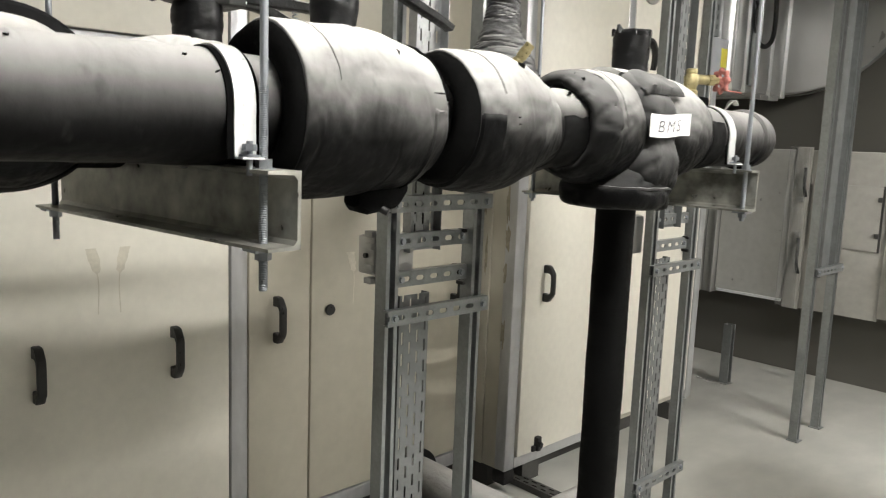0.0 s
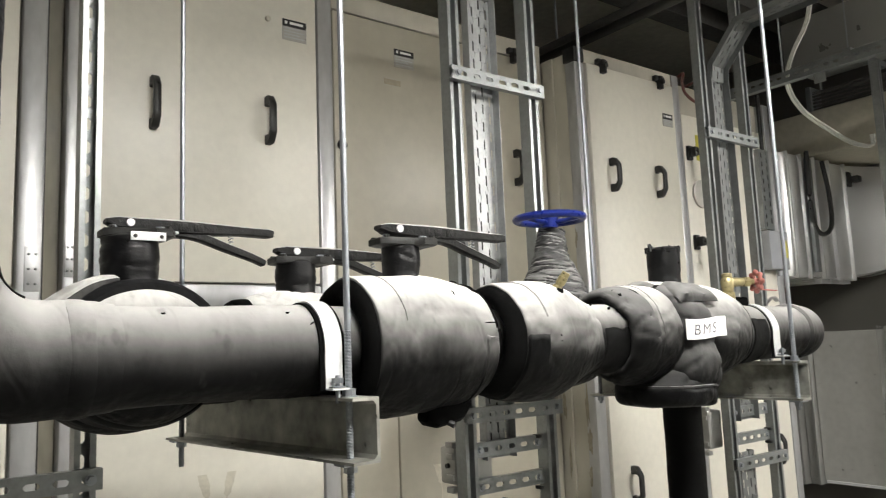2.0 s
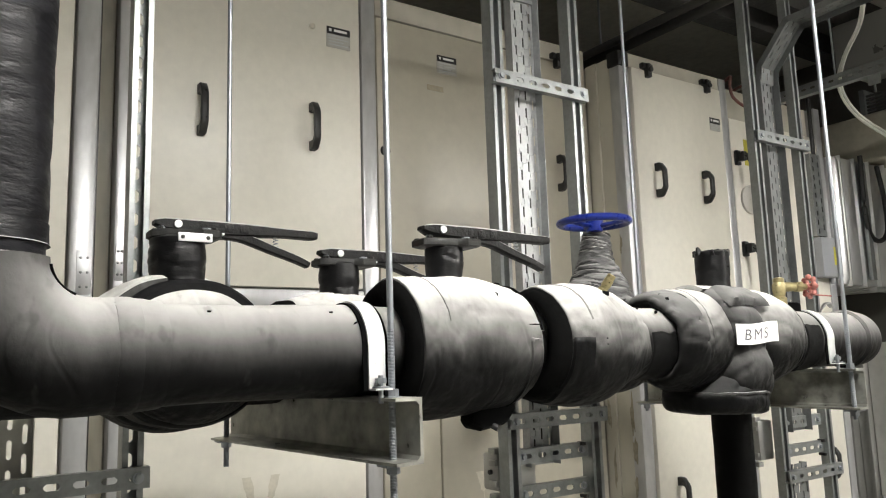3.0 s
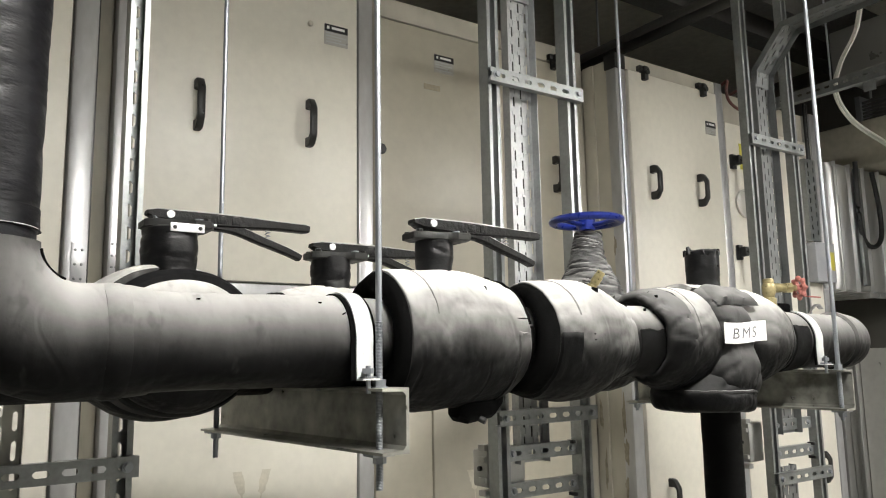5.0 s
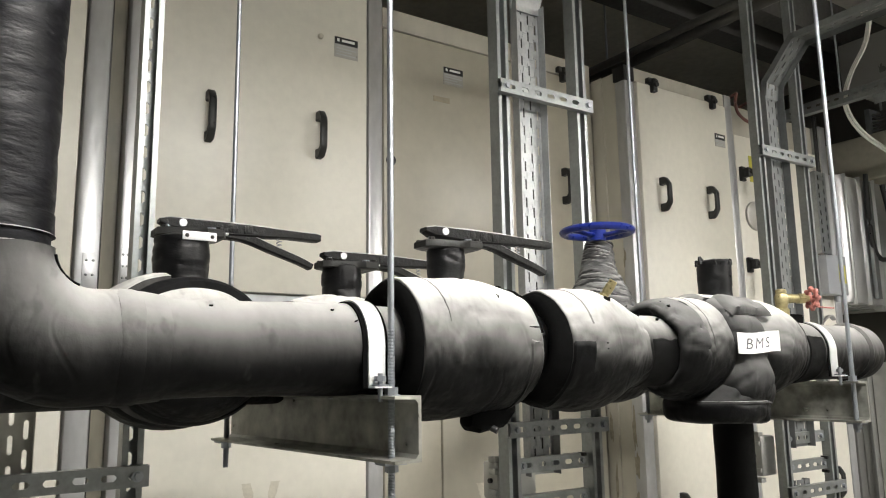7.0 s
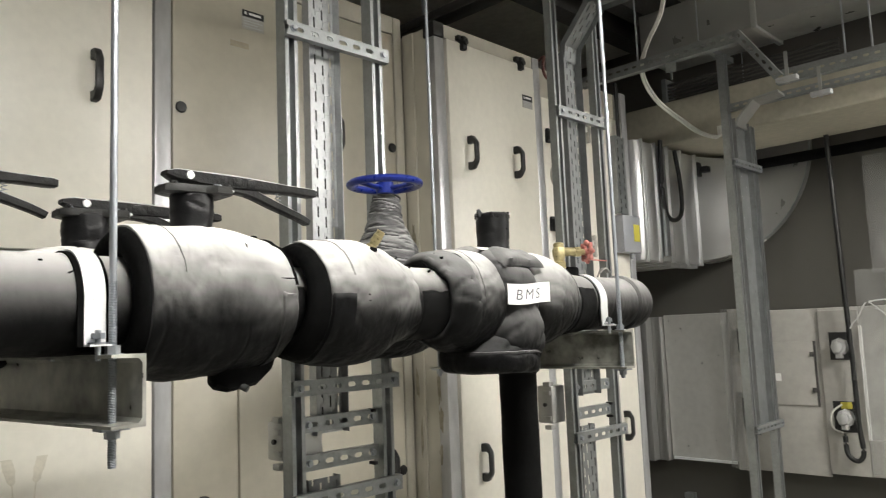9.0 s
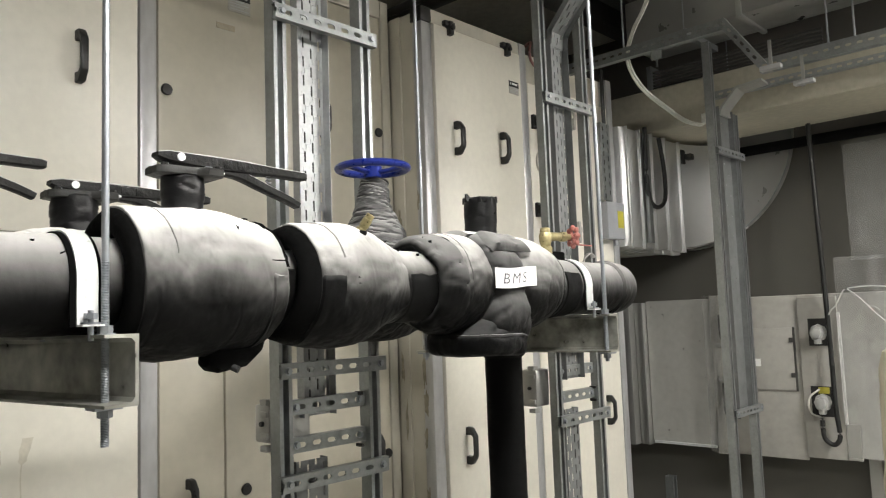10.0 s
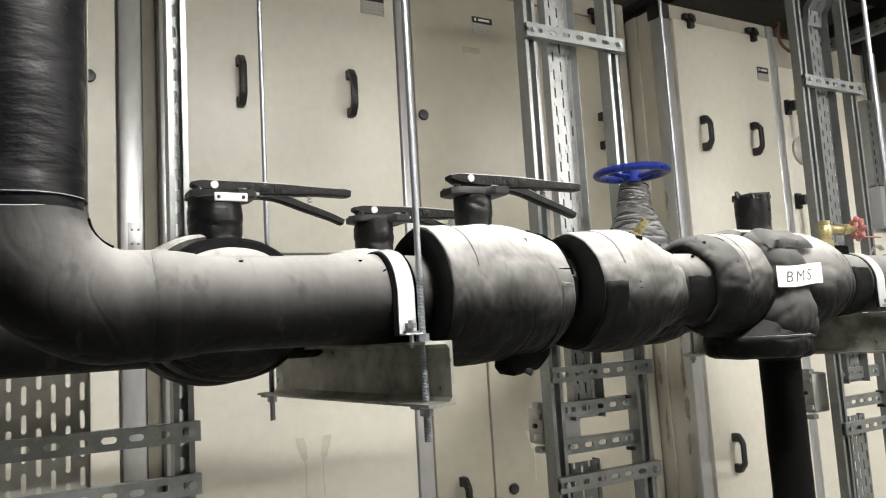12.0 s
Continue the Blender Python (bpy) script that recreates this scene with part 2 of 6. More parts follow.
# ---------------------------------------------------------------- mesh tools


def thing(name, label, category, group="", kind="", at=(0, 0, 0)):
    ob = new(name)
    ob.empty_display_size = 0.05
    ob.location = at
    return tagged(ob, label, category, group, kind)


def finish(name, bm, material, smooth):
    bmesh.ops.recalc_face_normals(bm, faces=bm.faces)
    me = bpy.data.meshes.new(name)
    bm.to_mesh(me)
    bm.free()
    me.materials.append(material)
    if smooth:
        me.polygons.foreach_set("use_smooth", [True] * len(me.polygons))
        me.set_sharp_from_angle(angle=radians(38))
    return me


def part(name, bm, material, parent, label="", smooth=True):
    """One mesh under a thing or a part; its vertices are in the parent's space."""
    ob = new(name, finish(name, bm, material, smooth))
    ob.parent = parent
    return tagged(ob, label) if label else ob


def solo(name, bm, material, label, category, group="", kind="", smooth=True):
    ob = new(name, finish(name, bm, material, smooth))
    return tagged(ob, label, category, group, kind)


def box(bm, x0, x1, y0, y1, z0, z1, m=None, bevel=0.0):
    vs = [bm.verts.new((x, y, z)) for x in (x0, x1) for y in (y0, y1) for z in (z0, z1)]
    fs = [bm.faces.new([vs[i] for i in f]) for f in ((0, 1, 3, 2), (4, 6, 7, 5), (0, 4, 5, 1), (2, 3, 7, 6), (0, 2, 6, 4), (1, 5, 7, 3))]
    if bevel:
        es = list({e for f in fs for e in f.edges})
        r = bmesh.ops.bevel(bm, geom=es, offset=bevel, segments=2, affect="EDGES", profile=0.5)
        vs = list({v for f in r["faces"] for v in f.verts} | {v for v in vs if v.is_valid})
    if m is not None:
        for v in vs:
            v.co = m @ v.co
    return vs


def B():
    return bmesh.new()


def boxes(*specs, bevel=0.0, m=None):
    bm = B()
    for s in specs:
        box(bm, *s, bevel=bevel, m=m)
    return bm


def ring_strip(bm, rings, close=True, caps=(True, True)):
    for a, b in zip(rings, rings[1:]):
        n = len(a)
        for i in range(n if close else n - 1):
            j = (i + 1) % n
            bm.faces.new((a[i], a[j], b[j], b[i]))
    if caps[0]:
        bm.faces.new(rings[0][::-1])
    if caps[1]:
        bm.faces.new(rings[-1])


def cyl(bm, p0, p1, r0, r1=None, seg=20, caps=(True, True)):
    p0, p1 = Vector(p0), Vector(p1)
    r1 = r0 if r1 is None else r1
    q = (p1 - p0).to_track_quat("Z", "Y")
    rings = []
    for p, r in ((p0, r0), (p1, r1)):
        rings.append([bm.verts.new(p + q @ Vector((r * math.cos(2 * math.pi * i / seg), r * math.sin(2 * math.pi * i / seg), 0))) for i in range(seg)])
    ring_strip(bm, rings, True, caps)
    return bm


def sweep(bm, pts, ra, rb=None, seg=12, square=False, up=(0, 0, 1), caps=(True, True)):
    """A tube of half-axes ra (sideways) and rb (along up) along points; each may be a list."""
    pts = [Vector(p) for p in pts]
    n = len(pts)
    ra = ra if isinstance(ra, (list, tuple)) else [ra] * n
    rb = ra if rb is None else (rb if isinstance(rb, (list, tuple)) else [rb] * n)
    rings = []
    for i, p in enumerate(pts):
        t = (pts[min(i + 1, n - 1)] - pts[max(i - 1, 0)]).normalized()
        side = t.cross(Vector(up))
        if side.length < 1e-4:
            side = t.cross(Vector((1, 0, 0)))
        side.normalize()
        above = side.cross(t)
        if square:
            angs = [(1, 0.75), (0.75, 1), (-0.75, 1), (-1, 0.75), (-1, -0.75), (-0.75, -1), (0.75, -1), (1, -0.75)]
        else:
            angs = [(math.cos(2 * math.pi * k / seg), math.sin(2 * math.pi * k / seg)) for k in range(seg)]
        rings.append([bm.verts.new(p + side * c * ra[i] + above * s * rb[i]) for c, s in angs])
    ring_strip(bm, rings, True, caps)
    return bm


def curve_pts(ctrl, n=8):
    """Smooth points through the given ones (Catmull-Rom)."""
    c = [Vector(p) for p in ctrl]
    c = [c[0] * 2 - c[1]] + c + [c[-1] * 2 - c[-2]]
    out = []
    for i in range(1, len(c) - 2):
        for k in range(n):
            t = k / n
            a, b, d, e = c[i - 1], c[i], c[i + 1], c[i + 2]
            out.append(0.5 * ((2 * b) + (d - a) * t + (2 * a - 5 * b + 4 * d - e) * t * t + (3 * b - a - 3 * d + e) * t ** 3))
    out.append(c[-2])
    return out


def lathe(bm, prof, centre, axis="y", seg=56, wob=0.0, freq=9.0, caps=(True, True), sub=1, squash=1.0):
    """A turned body: (place along the axis, radius) pairs about centre, its skin a little uneven."""
    if sub > 1:
        fine = []
        for (a, ra), (b, rb) in zip(prof, prof[1:]):
            fine += [(a + (b - a) * k / sub, ra + (rb - ra) * k / sub) for k in range(sub)]
        prof = fine + [prof[-1]]
    rings = []
    for s, r in prof:
        ring = []
        for i in range(seg):
            a = 2 * math.pi * i / seg
            c, d = math.cos(a), math.sin(a)
            if axis == "y":
                p = Vector((centre[0] + r * c, s, centre[2] + r * d * squash))
                nrm = Vector((c, 0, d))
            else:
                p = Vector((centre[0] + r * c, centre[1] + r * d * squash, s))
                nrm = Vector((c, d, 0))
            if wob:
                p += nrm * wob * (noise.noise(p * freq) + 0.5 * noise.noise(p * freq * 2.7))
            ring.append(bm.verts.new(p))
        rings.append(ring)
    ring_strip(bm, rings, True, caps)
    return bm


def smooth_prof(ctrl, n=7):
    return [(p.x, p.y) for p in curve_pts([(a, b, 0) for a, b in ctrl], n)]


def slotted(bm, length, width, cols, pitch, sl, sw, thick=0.002, stagger=False, z0=0.0, m=None):
    """A plate in the y-z plane, its length along z, with rows of slots punched through it."""
    edges = [-width / 2]
    for c in cols:
        edges += [c - sw / 2, c + sw / 2]
    edges.append(width / 2)
    for a, b in zip(edges[0::2], edges[1::2]):
        box(bm, -thick, 0, a, b, z0, z0 + length, m)
    for k, c in enumerate(cols):
        z = z0
        first = pitch / 2 + (pitch / 2 if stagger and k % 2 else 0)
        s = z0 + first - sl / 2
        while z < z0 + length - 1e-6:
            e = min(max(s, z), z0 + length)
            if e > z:
                box(bm, -thick, 0, c - sw / 2, c + sw / 2, z, e, m)
            if s > z0 and s + sl < z0 + length:
                q = sw * 0.36
                for sy in (-1, 1):
                    for zc, sz in ((s, 1), (s + sl, -1)):
                        tri = [(c + sy * sw / 2, zc), (c + sy * (sw / 2 - q), zc), (c + sy * sw / 2, zc + sz * q)]
                        f = [bm.verts.new((0, yy, zz)) for yy, zz in tri] + [bm.verts.new((-thick, yy, zz)) for yy, zz in tri]
                        if m is not None:
                            for w in f:
                                w.co = m @ w.co
                        for ids in ((0, 1, 2), (5, 4, 3), (1, 4, 5, 2)):
                            bm.faces.new([f[k] for k in ids])
            z = s + sl
            s += pitch
    return bm


def channel(bm, length, w=0.041, d=0.041, t=0.0025, lip=0.009, z0=0.0, back_slots=True, m=None):
    """A strut channel along z, open towards +x, its back in the plane x = 0 with slots."""
    if back_slots:
        slotted(bm, length, w, [0], 0.05, 0.028, 0.014, t, False, z0, m)
    else:
        box(bm, -t, 0, -w / 2, w / 2, z0, z0 + length, m)
    for s in (-1, 1):
        a, b = sorted((s * w / 2, s * (w / 2 - t)))
        box(bm, 0, d, a, b, z0, z0 + length, m)
        if lip:
            a, b = sorted((s * (w / 2 - t), s * (w / 2 - t - lip)))
            box(bm, d - t, d, a, b, z0, z0 + length, m)
    return bm


def hexnut(bm, p, r, h, axis="z"):
    p = Vector(p)
    q = {"z": (0, 0, h), "x": (h, 0, 0), "y": (0, h, 0)}[axis]
    return cyl(bm, p, p + Vector(q), r, seg=6)


# ---------------------------------------------------------------- structure
FACE_A, FACE_B = -2.18, -1.975
FLOOR_Z, CEIL_Z = 0.0, 3.75
# NORTH is pulled in so the dark wall stands for shaded floor under the plenum.
WEST, EAST, SOUTH, NORTH = -3.6, 2.6, -3.2, 5.74

solo("floor", boxes((WEST, EAST, SOUTH, NORTH, -0.15, 0)), M_FLOOR, "pale dusty concrete floor", "floor", kind="structure", smooth=False)
solo("ceiling", boxes((WEST, EAST, SOUTH, NORTH, CEIL_Z, CEIL_Z + 0.15)), M_CEIL, "dark grey concrete soffit", "ceiling", kind="structure", smooth=False)
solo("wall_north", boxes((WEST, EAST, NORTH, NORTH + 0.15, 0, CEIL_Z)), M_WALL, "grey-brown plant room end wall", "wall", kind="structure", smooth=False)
solo("wall_south", boxes((WEST, EAST, SOUTH - 0.15, SOUTH, 0, CEIL_Z)), M_WALL_LIGHT, "pale painted plant room wall", "wall", kind="structure", smooth=False)
solo("wall_east", boxes((EAST, EAST + 0.15, SOUTH, NORTH, 0, CEIL_Z)), M_WALL_LIGHT, "pale painted plant room wall", "wall", kind="structure", smooth=False)
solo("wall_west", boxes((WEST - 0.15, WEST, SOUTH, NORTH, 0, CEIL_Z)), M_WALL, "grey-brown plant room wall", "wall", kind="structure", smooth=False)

# overhead concrete beam across the far end and downstand ribs above the air handler
solo("trim_beam", boxes((-2.24, EAST, 4.75, 5.41, 2.668, 2.95), bevel=0.012), M_BEAM, "beige concrete downstand beam across the room", "beam", kind="structure", smooth=False)
for bx0, bx1, by0, by1, bz in ((-2.38, -2.24, 1.5, NORTH, 3.5), (-2.08, -1.96, 1.5, NORTH, 3.5)):
    solo("trim_rib", boxes((bx0, bx1, by0, by1, bz, CEIL_Z)), M_DARK, "dark steel beam under the soffit", "beam", kind="structure", smooth=False)


# ---------------------------------------------------------------- lamps
def luminaire(x, y, z):
    t = thing("ceiling_luminaire", "white twin-tube batten luminaire added out of view over the aisle", "ceiling light", "batten luminaires over the aisle", at=(x, y, z))
    part("housing", boxes((-0.07, 0.07, -0.63, 0.63, 0, 0.06), bevel=0.006), M_WHITE, t)
    for dx in (-0.035, 0.035):
        lens = part("lens", boxes((dx - 0.023, dx + 0.023, -0.58, 0.58, -0.014, -0.001), bevel=0.003), M_GLOW, t, "glowing lamp lens", smooth=False)
        for s in (-1, 1):
            part("end_cap", boxes((dx - 0.025, dx + 0.025, s * 0.59 - 0.009, s * 0.59 + 0.009, -0.022, -0.001)), M_WHITE, lens, smooth=False)
    for dy in (-0.45, 0.45):
        part("hanger", cyl(B(), (0, dy, 0.06), (0, dy, CEIL_Z - z), 0.004, seg=8), M_ZINC, t)
    return t


for lx, ly in LAMPS:
    luminaire(lx, ly, LAMP_Z)


# ---------------------------------------------------------------- air handling units
def d_handle(parent, x, y, z, h=0.168, out=0.054):
    """A moulded bow handle: two feet, slanted shoulders and a straight slim grip."""
    e = h / 2
    outer = ((0.0, e), (0.022, e), (0.031, e - 0.004), (out - 0.004, e - 0.030), (out, e - 0.040), (out, 0.04 - e), (out - 0.004, 0.030 - e), (0.031, 0.004 - e), (0.022, -e), (0.0, -e))
    inner = ((0.0, e - 0.037), (0.022, e - 0.035), (0.030, e - 0.036), (out - 0.018, e - 0.043), (out - 0.015, e - 0.050), (out - 0.015, 0.050 - e), (out - 0.018, 0.043 - e), (0.030, 0.036 - e), (0.022, 0.035 - e), (0.0, 0.037 - e))
    bm = B()
    rings = []
    for (a, c), (b, d) in zip(outer, inner):
        o, i = Vector((x + a, y, z + c)), Vector((x + b, y, z + d))
        n = (o - i).normalized() * 0.003
        rings.append([bm.verts.new(p + Vector((0, w, 0))) for p, w in ((o, -0.009), (o, 0.009), (o - n, 0.0125), (i + n, 0.0125), (i, 0.009), (i, -0.009), (i + n, -0.0125), (o - n, -0.0125))])
    ring_strip(bm, rings)
    return part("handle", bm, M_BLACK, parent, "black moulded bow handle")


def lever_handle(parent, x, y, z):
    """A cranked door lever: a base block, a short neck and a blade that curves out and down."""
    bm = boxes((x, x + 0.020, y - 0.017, y + 0.017, z - 0.038, z + 0.038), bevel=0.004)
    box(bm, x + 0.015, x + 0.055, y - 0.013, y + 0.016, z - 0.022, z + 0.026, bevel=0.005)
    pts = curve_pts([(x + 0.045, y + 0.004, z + 0.006), (x + 0.062, y + 0.022, z - 0.004), (x + 0.072, y + 0.036, z - 0.040), (x + 0.074, y + 0.040, z - 0.085), (x + 0.068, y + 0.038, z - 0.135)], 5)
    n = len(pts)
    sweep(bm, pts, [0.011 - 0.002 * k / n for k in range(n)], [0.017 - 0.005 * k / n for k in range(n)], square=True, up=(1, 0, 0))
    part("lever_handle", bm, M_BLACK, parent, "black cranked door lever")


def latch(parent, x, y, z, up):
    s = 1 if up else -1
    bm = boxes((x, x + 0.025, y - 0.035, y + 0.035, z - 0.012, z + 0.014), (x, x + 0.035, y - 0.014, y + 0.014, z - 0.055 * (s > 0) - 0.012 * (s < 0), z + 0.055 * (s < 0) + 0.012 * (s > 0)), bevel=0.004)
    cyl(bm, (x, y, z - s * 0.02), (x + 0.045, y, z - s * 0.02), 0.013, seg=14)
    part("latch", bm, M_BLACK, parent, "black toggle latch")


def plug(parent, x, y, z, r=0.022, material=None, label="black rubber grommet"):
    bm = lathe(B(), [(0, r * 0.9), (0.006, r), (0.012, r * 0.85), (0.014, 0.004)], (0, 0, 0), "z", 20)
    for v in bm.verts:
        v.co = Vector((x + v.co.z, y + v.co.x, z + v.co.y))
    part("grommet", bm, material or M_BLACK, parent, label)


def plate(parent, x, y0, y1, z0, z1, head=0.35):
    p = part("data_plate", boxes((x, x + 0.002, y0, y1, z0, z1)), M_PLATE, parent, "grey data plate with a black header", smooth=False)
    zh = z1 - (z1 - z0) * head
    part("header", boxes((x + 0.002, x + 0.0035, y0 + 0.001, y1 - 0.001, zh, z1 - 0.001)), M_BLACK, p, smooth=False)
    w = y1 - y0
    bars = [(x + 0.0035, x + 0.0045, y0 + w * 0.30, y0 + w * 0.85, zh + (z1 - zh) * 0.35, zh + (z1 - zh) * 0.68), (x + 0.0035, x + 0.0045, y0 + w * 0.10, y0 + w * 0.2, zh + (z1 - zh) * 0.3, zh + (z1 - zh) * 0.72)]
    part("bar", boxes(*bars), M_WHITE, p, smooth=False)
    rows = [(x + 0.002, x + 0.003, y0 + w * 0.08, y0 + w * (0.92 - 0.2 * (k % 2)), z0 + (zh - z0) * (0.18 + 0.22 * k), z0 + (zh - z0) * (0.26 + 0.22 * k)) for k in range(4)]
    part("small_print", boxes(*rows), M_ALU, p, smooth=False)


def door_panel(parent, x, y0, y1, z0, z1, depth=0.045, name="door", material=None):
    return part(name, boxes((x - depth, x, y0, y1, z0, z1), bevel=0.006), material or M_PAINT, parent)


def bracket_plate(parent, x, y0, y1, z0, z1, n=3):
    """A riveted joining plate."""
    p = part("joint_plate", boxes((x, x + 0.004, y0, y1, z0, z1), bevel=0.001), M_ALU, parent, "riveted aluminium joint plate")
    for c in (0.28, 0.72):
        for k in range(n):
            z = z0 + (z1 - z0) * (k + 0.5) / n
            yy = y0 + (y1 - y0) * c
            part("rivet", lathe_x(x + 0.004, yy, z, 0.0045), M_GALV, p)


def lathe_x(x, y, z, r):
    bm = lathe(B(), [(0, r), (0.0025, r * 0.8), (0.004, r * 0.2)], (0, 0, 0), "z", 8)
    for v in bm.verts:
        v.co = Vector((x + v.co.z, y + v.co.x, z + v.co.y))
    return bm


TOP = 2.92
BOT = 0.10


def drips(parent, x, y, z, lean):
    """Dried run marks under a spill."""
    bm = B()
    pts = curve_pts([(x, y, z), (x, y + 0.012 * lean, z - 0.05), (x, y + 0.02 * lean, z - 0.11), (x, y + 0.017 * lean, z - 0.2)], 6)
    n = len(pts)
    rings = []
    for i, p in enumerate(pts):
        w = (0.017 + 0.008 * noise.noise(Vector((i * 0.6, y * 9, 0)))) * (1 - 0.6 * i / n) if i < n * 0.45 else 0.002
        w = max(w, 0.0018)
        rings.append([bm.verts.new(p + Vector((0.0012, s * w, 0))) for s in (-1, 1)])
    for a, b in zip(rings, rings[1:]):
        bm.faces.new((a[0], a[1], b[1], b[0]))
    part("drip_mark", bm, M_STAIN, parent, "dried brownish drip mark", smooth=False)


def build_unit_near():
    """The unit that shows at the near end, past the dark joint."""
    t = thing("air_handler", "cream panelled air handling unit with aluminium frame", "air handler", "air handling sections in a row")
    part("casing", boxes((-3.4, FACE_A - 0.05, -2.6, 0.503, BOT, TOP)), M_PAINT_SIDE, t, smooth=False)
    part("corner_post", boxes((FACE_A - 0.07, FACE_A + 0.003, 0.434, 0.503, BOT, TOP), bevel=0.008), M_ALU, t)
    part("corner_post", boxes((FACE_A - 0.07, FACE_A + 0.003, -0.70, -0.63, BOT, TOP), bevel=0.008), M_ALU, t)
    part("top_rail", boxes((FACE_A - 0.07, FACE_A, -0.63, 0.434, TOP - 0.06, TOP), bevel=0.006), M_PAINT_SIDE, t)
    part("bottom_rail", boxes((FACE_A - 0.07, FACE_A, -0.63, 0.434, BOT, BOT + 0.06), bevel=0.006), M_ALU, t)
    part("mid_rail", boxes((FACE_A - 0.07, FACE_A - 0.004, -0.63, 0.434, 1.735, 1.80), bevel=0.006), M_ALU, t)
    up = door_panel(t, FACE_A, -0.62, 0.426, 1.808, TOP - 0.066, name="upper_door")
    door_panel(t, FACE_A, -0.62, 0.426, BOT + 0.066, 1.728, name="lower_door")
    plug(up, FACE_A, 0.347, 2.385)
    bracket_plate(t, FACE_A + 0.003, 0.456, 0.498, 1.79, 1.923)
    # Stained filler, coloured darker to hold the shade of its recess.
    part("joint_filler", boxes((FACE_A - 0.12, FACE_A - 0.055, 0.512, 0.556, BOT, TOP)), M_JOINT, t, "stained joint filler strip with recess shade in its colour", smooth=False)
    # Black strip added in place of the dark open gap.
    part("joint_gap", boxes((FACE_A - 0.12, FACE_A - 0.035, 0.5035, 0.5115, BOT, TOP)), M_BLACK, t, "black strip standing for the dark joint gap", smooth=False)


def build_unit_mid():
    t = thing("air_handler", "cream air handling unit with tall doors, black handles and drip marks", "air handler", "air handling sections in a row")
    y0, y1 = 0.558, 2.64
    ta, tb = 3.06, 3.005
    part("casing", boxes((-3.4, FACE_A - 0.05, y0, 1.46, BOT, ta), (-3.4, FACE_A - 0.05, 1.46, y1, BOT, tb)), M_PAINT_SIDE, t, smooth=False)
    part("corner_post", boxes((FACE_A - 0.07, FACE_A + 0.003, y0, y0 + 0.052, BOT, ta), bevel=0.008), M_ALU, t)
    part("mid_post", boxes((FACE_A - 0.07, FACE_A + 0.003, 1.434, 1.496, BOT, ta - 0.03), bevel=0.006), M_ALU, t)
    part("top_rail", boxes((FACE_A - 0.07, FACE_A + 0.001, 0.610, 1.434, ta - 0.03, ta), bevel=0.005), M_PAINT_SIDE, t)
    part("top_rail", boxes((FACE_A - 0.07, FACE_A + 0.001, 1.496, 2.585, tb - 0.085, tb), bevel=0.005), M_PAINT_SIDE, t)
    part("bottom_rail", boxes((FACE_A - 0.07, FACE_A + 0.001, 0.610, 1.434, BOT, BOT + 0.06), bevel=0.005), M_ALU, t)
    part("bottom_rail", boxes((FACE_A - 0.07, FACE_A + 0.001, 1.496, 2.585, BOT, BOT + 0.06), bevel=0.005), M_ALU, t)
    da = door_panel(t, FACE_A, 0.617, 1.428, 1.828, ta - 0.036)
    dl = door_panel(t, FACE_A, 0.617, 1.428, BOT + 0.066, 1.742, name="lower_door")
    part("mid_rail", boxes((FACE_A - 0.07, FACE_A - 0.003, 0.611, 1.433, 1.748, 1.822), bevel=0.005), M_ALU, t)
    for hy in (0.820, 1.226):
        d_handle(da, FACE_A, hy, 2.420, 0.180)
        d_handle(dl, FACE_A, hy + 0.008, 0.848)
    plate(da, FACE_A, 1.287, 1.386, 2.746, 2.828)
    plug(da, FACE_A, 1.228, 2.81, 0.011, M_STAIN, "cream plastic cap")
    for dy, lean in ((0.985, 1), (1.085, -1)):
        drips(dl, FACE_A, dy, 1.20, lean)
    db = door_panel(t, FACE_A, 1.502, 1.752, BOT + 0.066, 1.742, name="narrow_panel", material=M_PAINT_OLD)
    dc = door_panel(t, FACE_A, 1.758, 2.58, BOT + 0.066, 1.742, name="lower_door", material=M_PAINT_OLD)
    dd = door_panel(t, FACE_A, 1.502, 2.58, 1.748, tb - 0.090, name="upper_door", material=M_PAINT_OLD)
    part("end_strip", boxes((FACE_A - 0.045, FACE_A + 0.002, 2.586, 2.636, BOT, tb), bevel=0.006), M_PAINT_SIDE, t)
    d_handle(db, FACE_A, 1.609, 0.902)
    plug(dc, FACE_A, 1.838, 0.908)
    d_handle(dc, FACE_A, 2.485, 0.945)
    plug(dc, FACE_A, 2.555, 0.93)
    d_handle(dd, FACE_A, 2.232, 2.38)
    d_handle(dd, FACE_A, 2.44, 2.38)
    plug(dd, FACE_A, 1.531, 2.37)
    plug(dd, FACE_A, 2.553, 2.37)
    plate(dd, FACE_A, 1.786, 1.885, 2.737, 2.815)
    part("tape_scrap", boxes((FACE_A, FACE_A + 0.0015, 1.735, 1.815, 2.655, 2.678)), M_GLUE, dd, smooth=False)
    latch(t, FACE_A, 2.45, 2.935, True)
    bracket_plate(t, FACE_A + 0.003, 0.564, 0.592, 1.835, 1.944)
    drips(dc, FACE_A, 1.93, 1.12, 1)


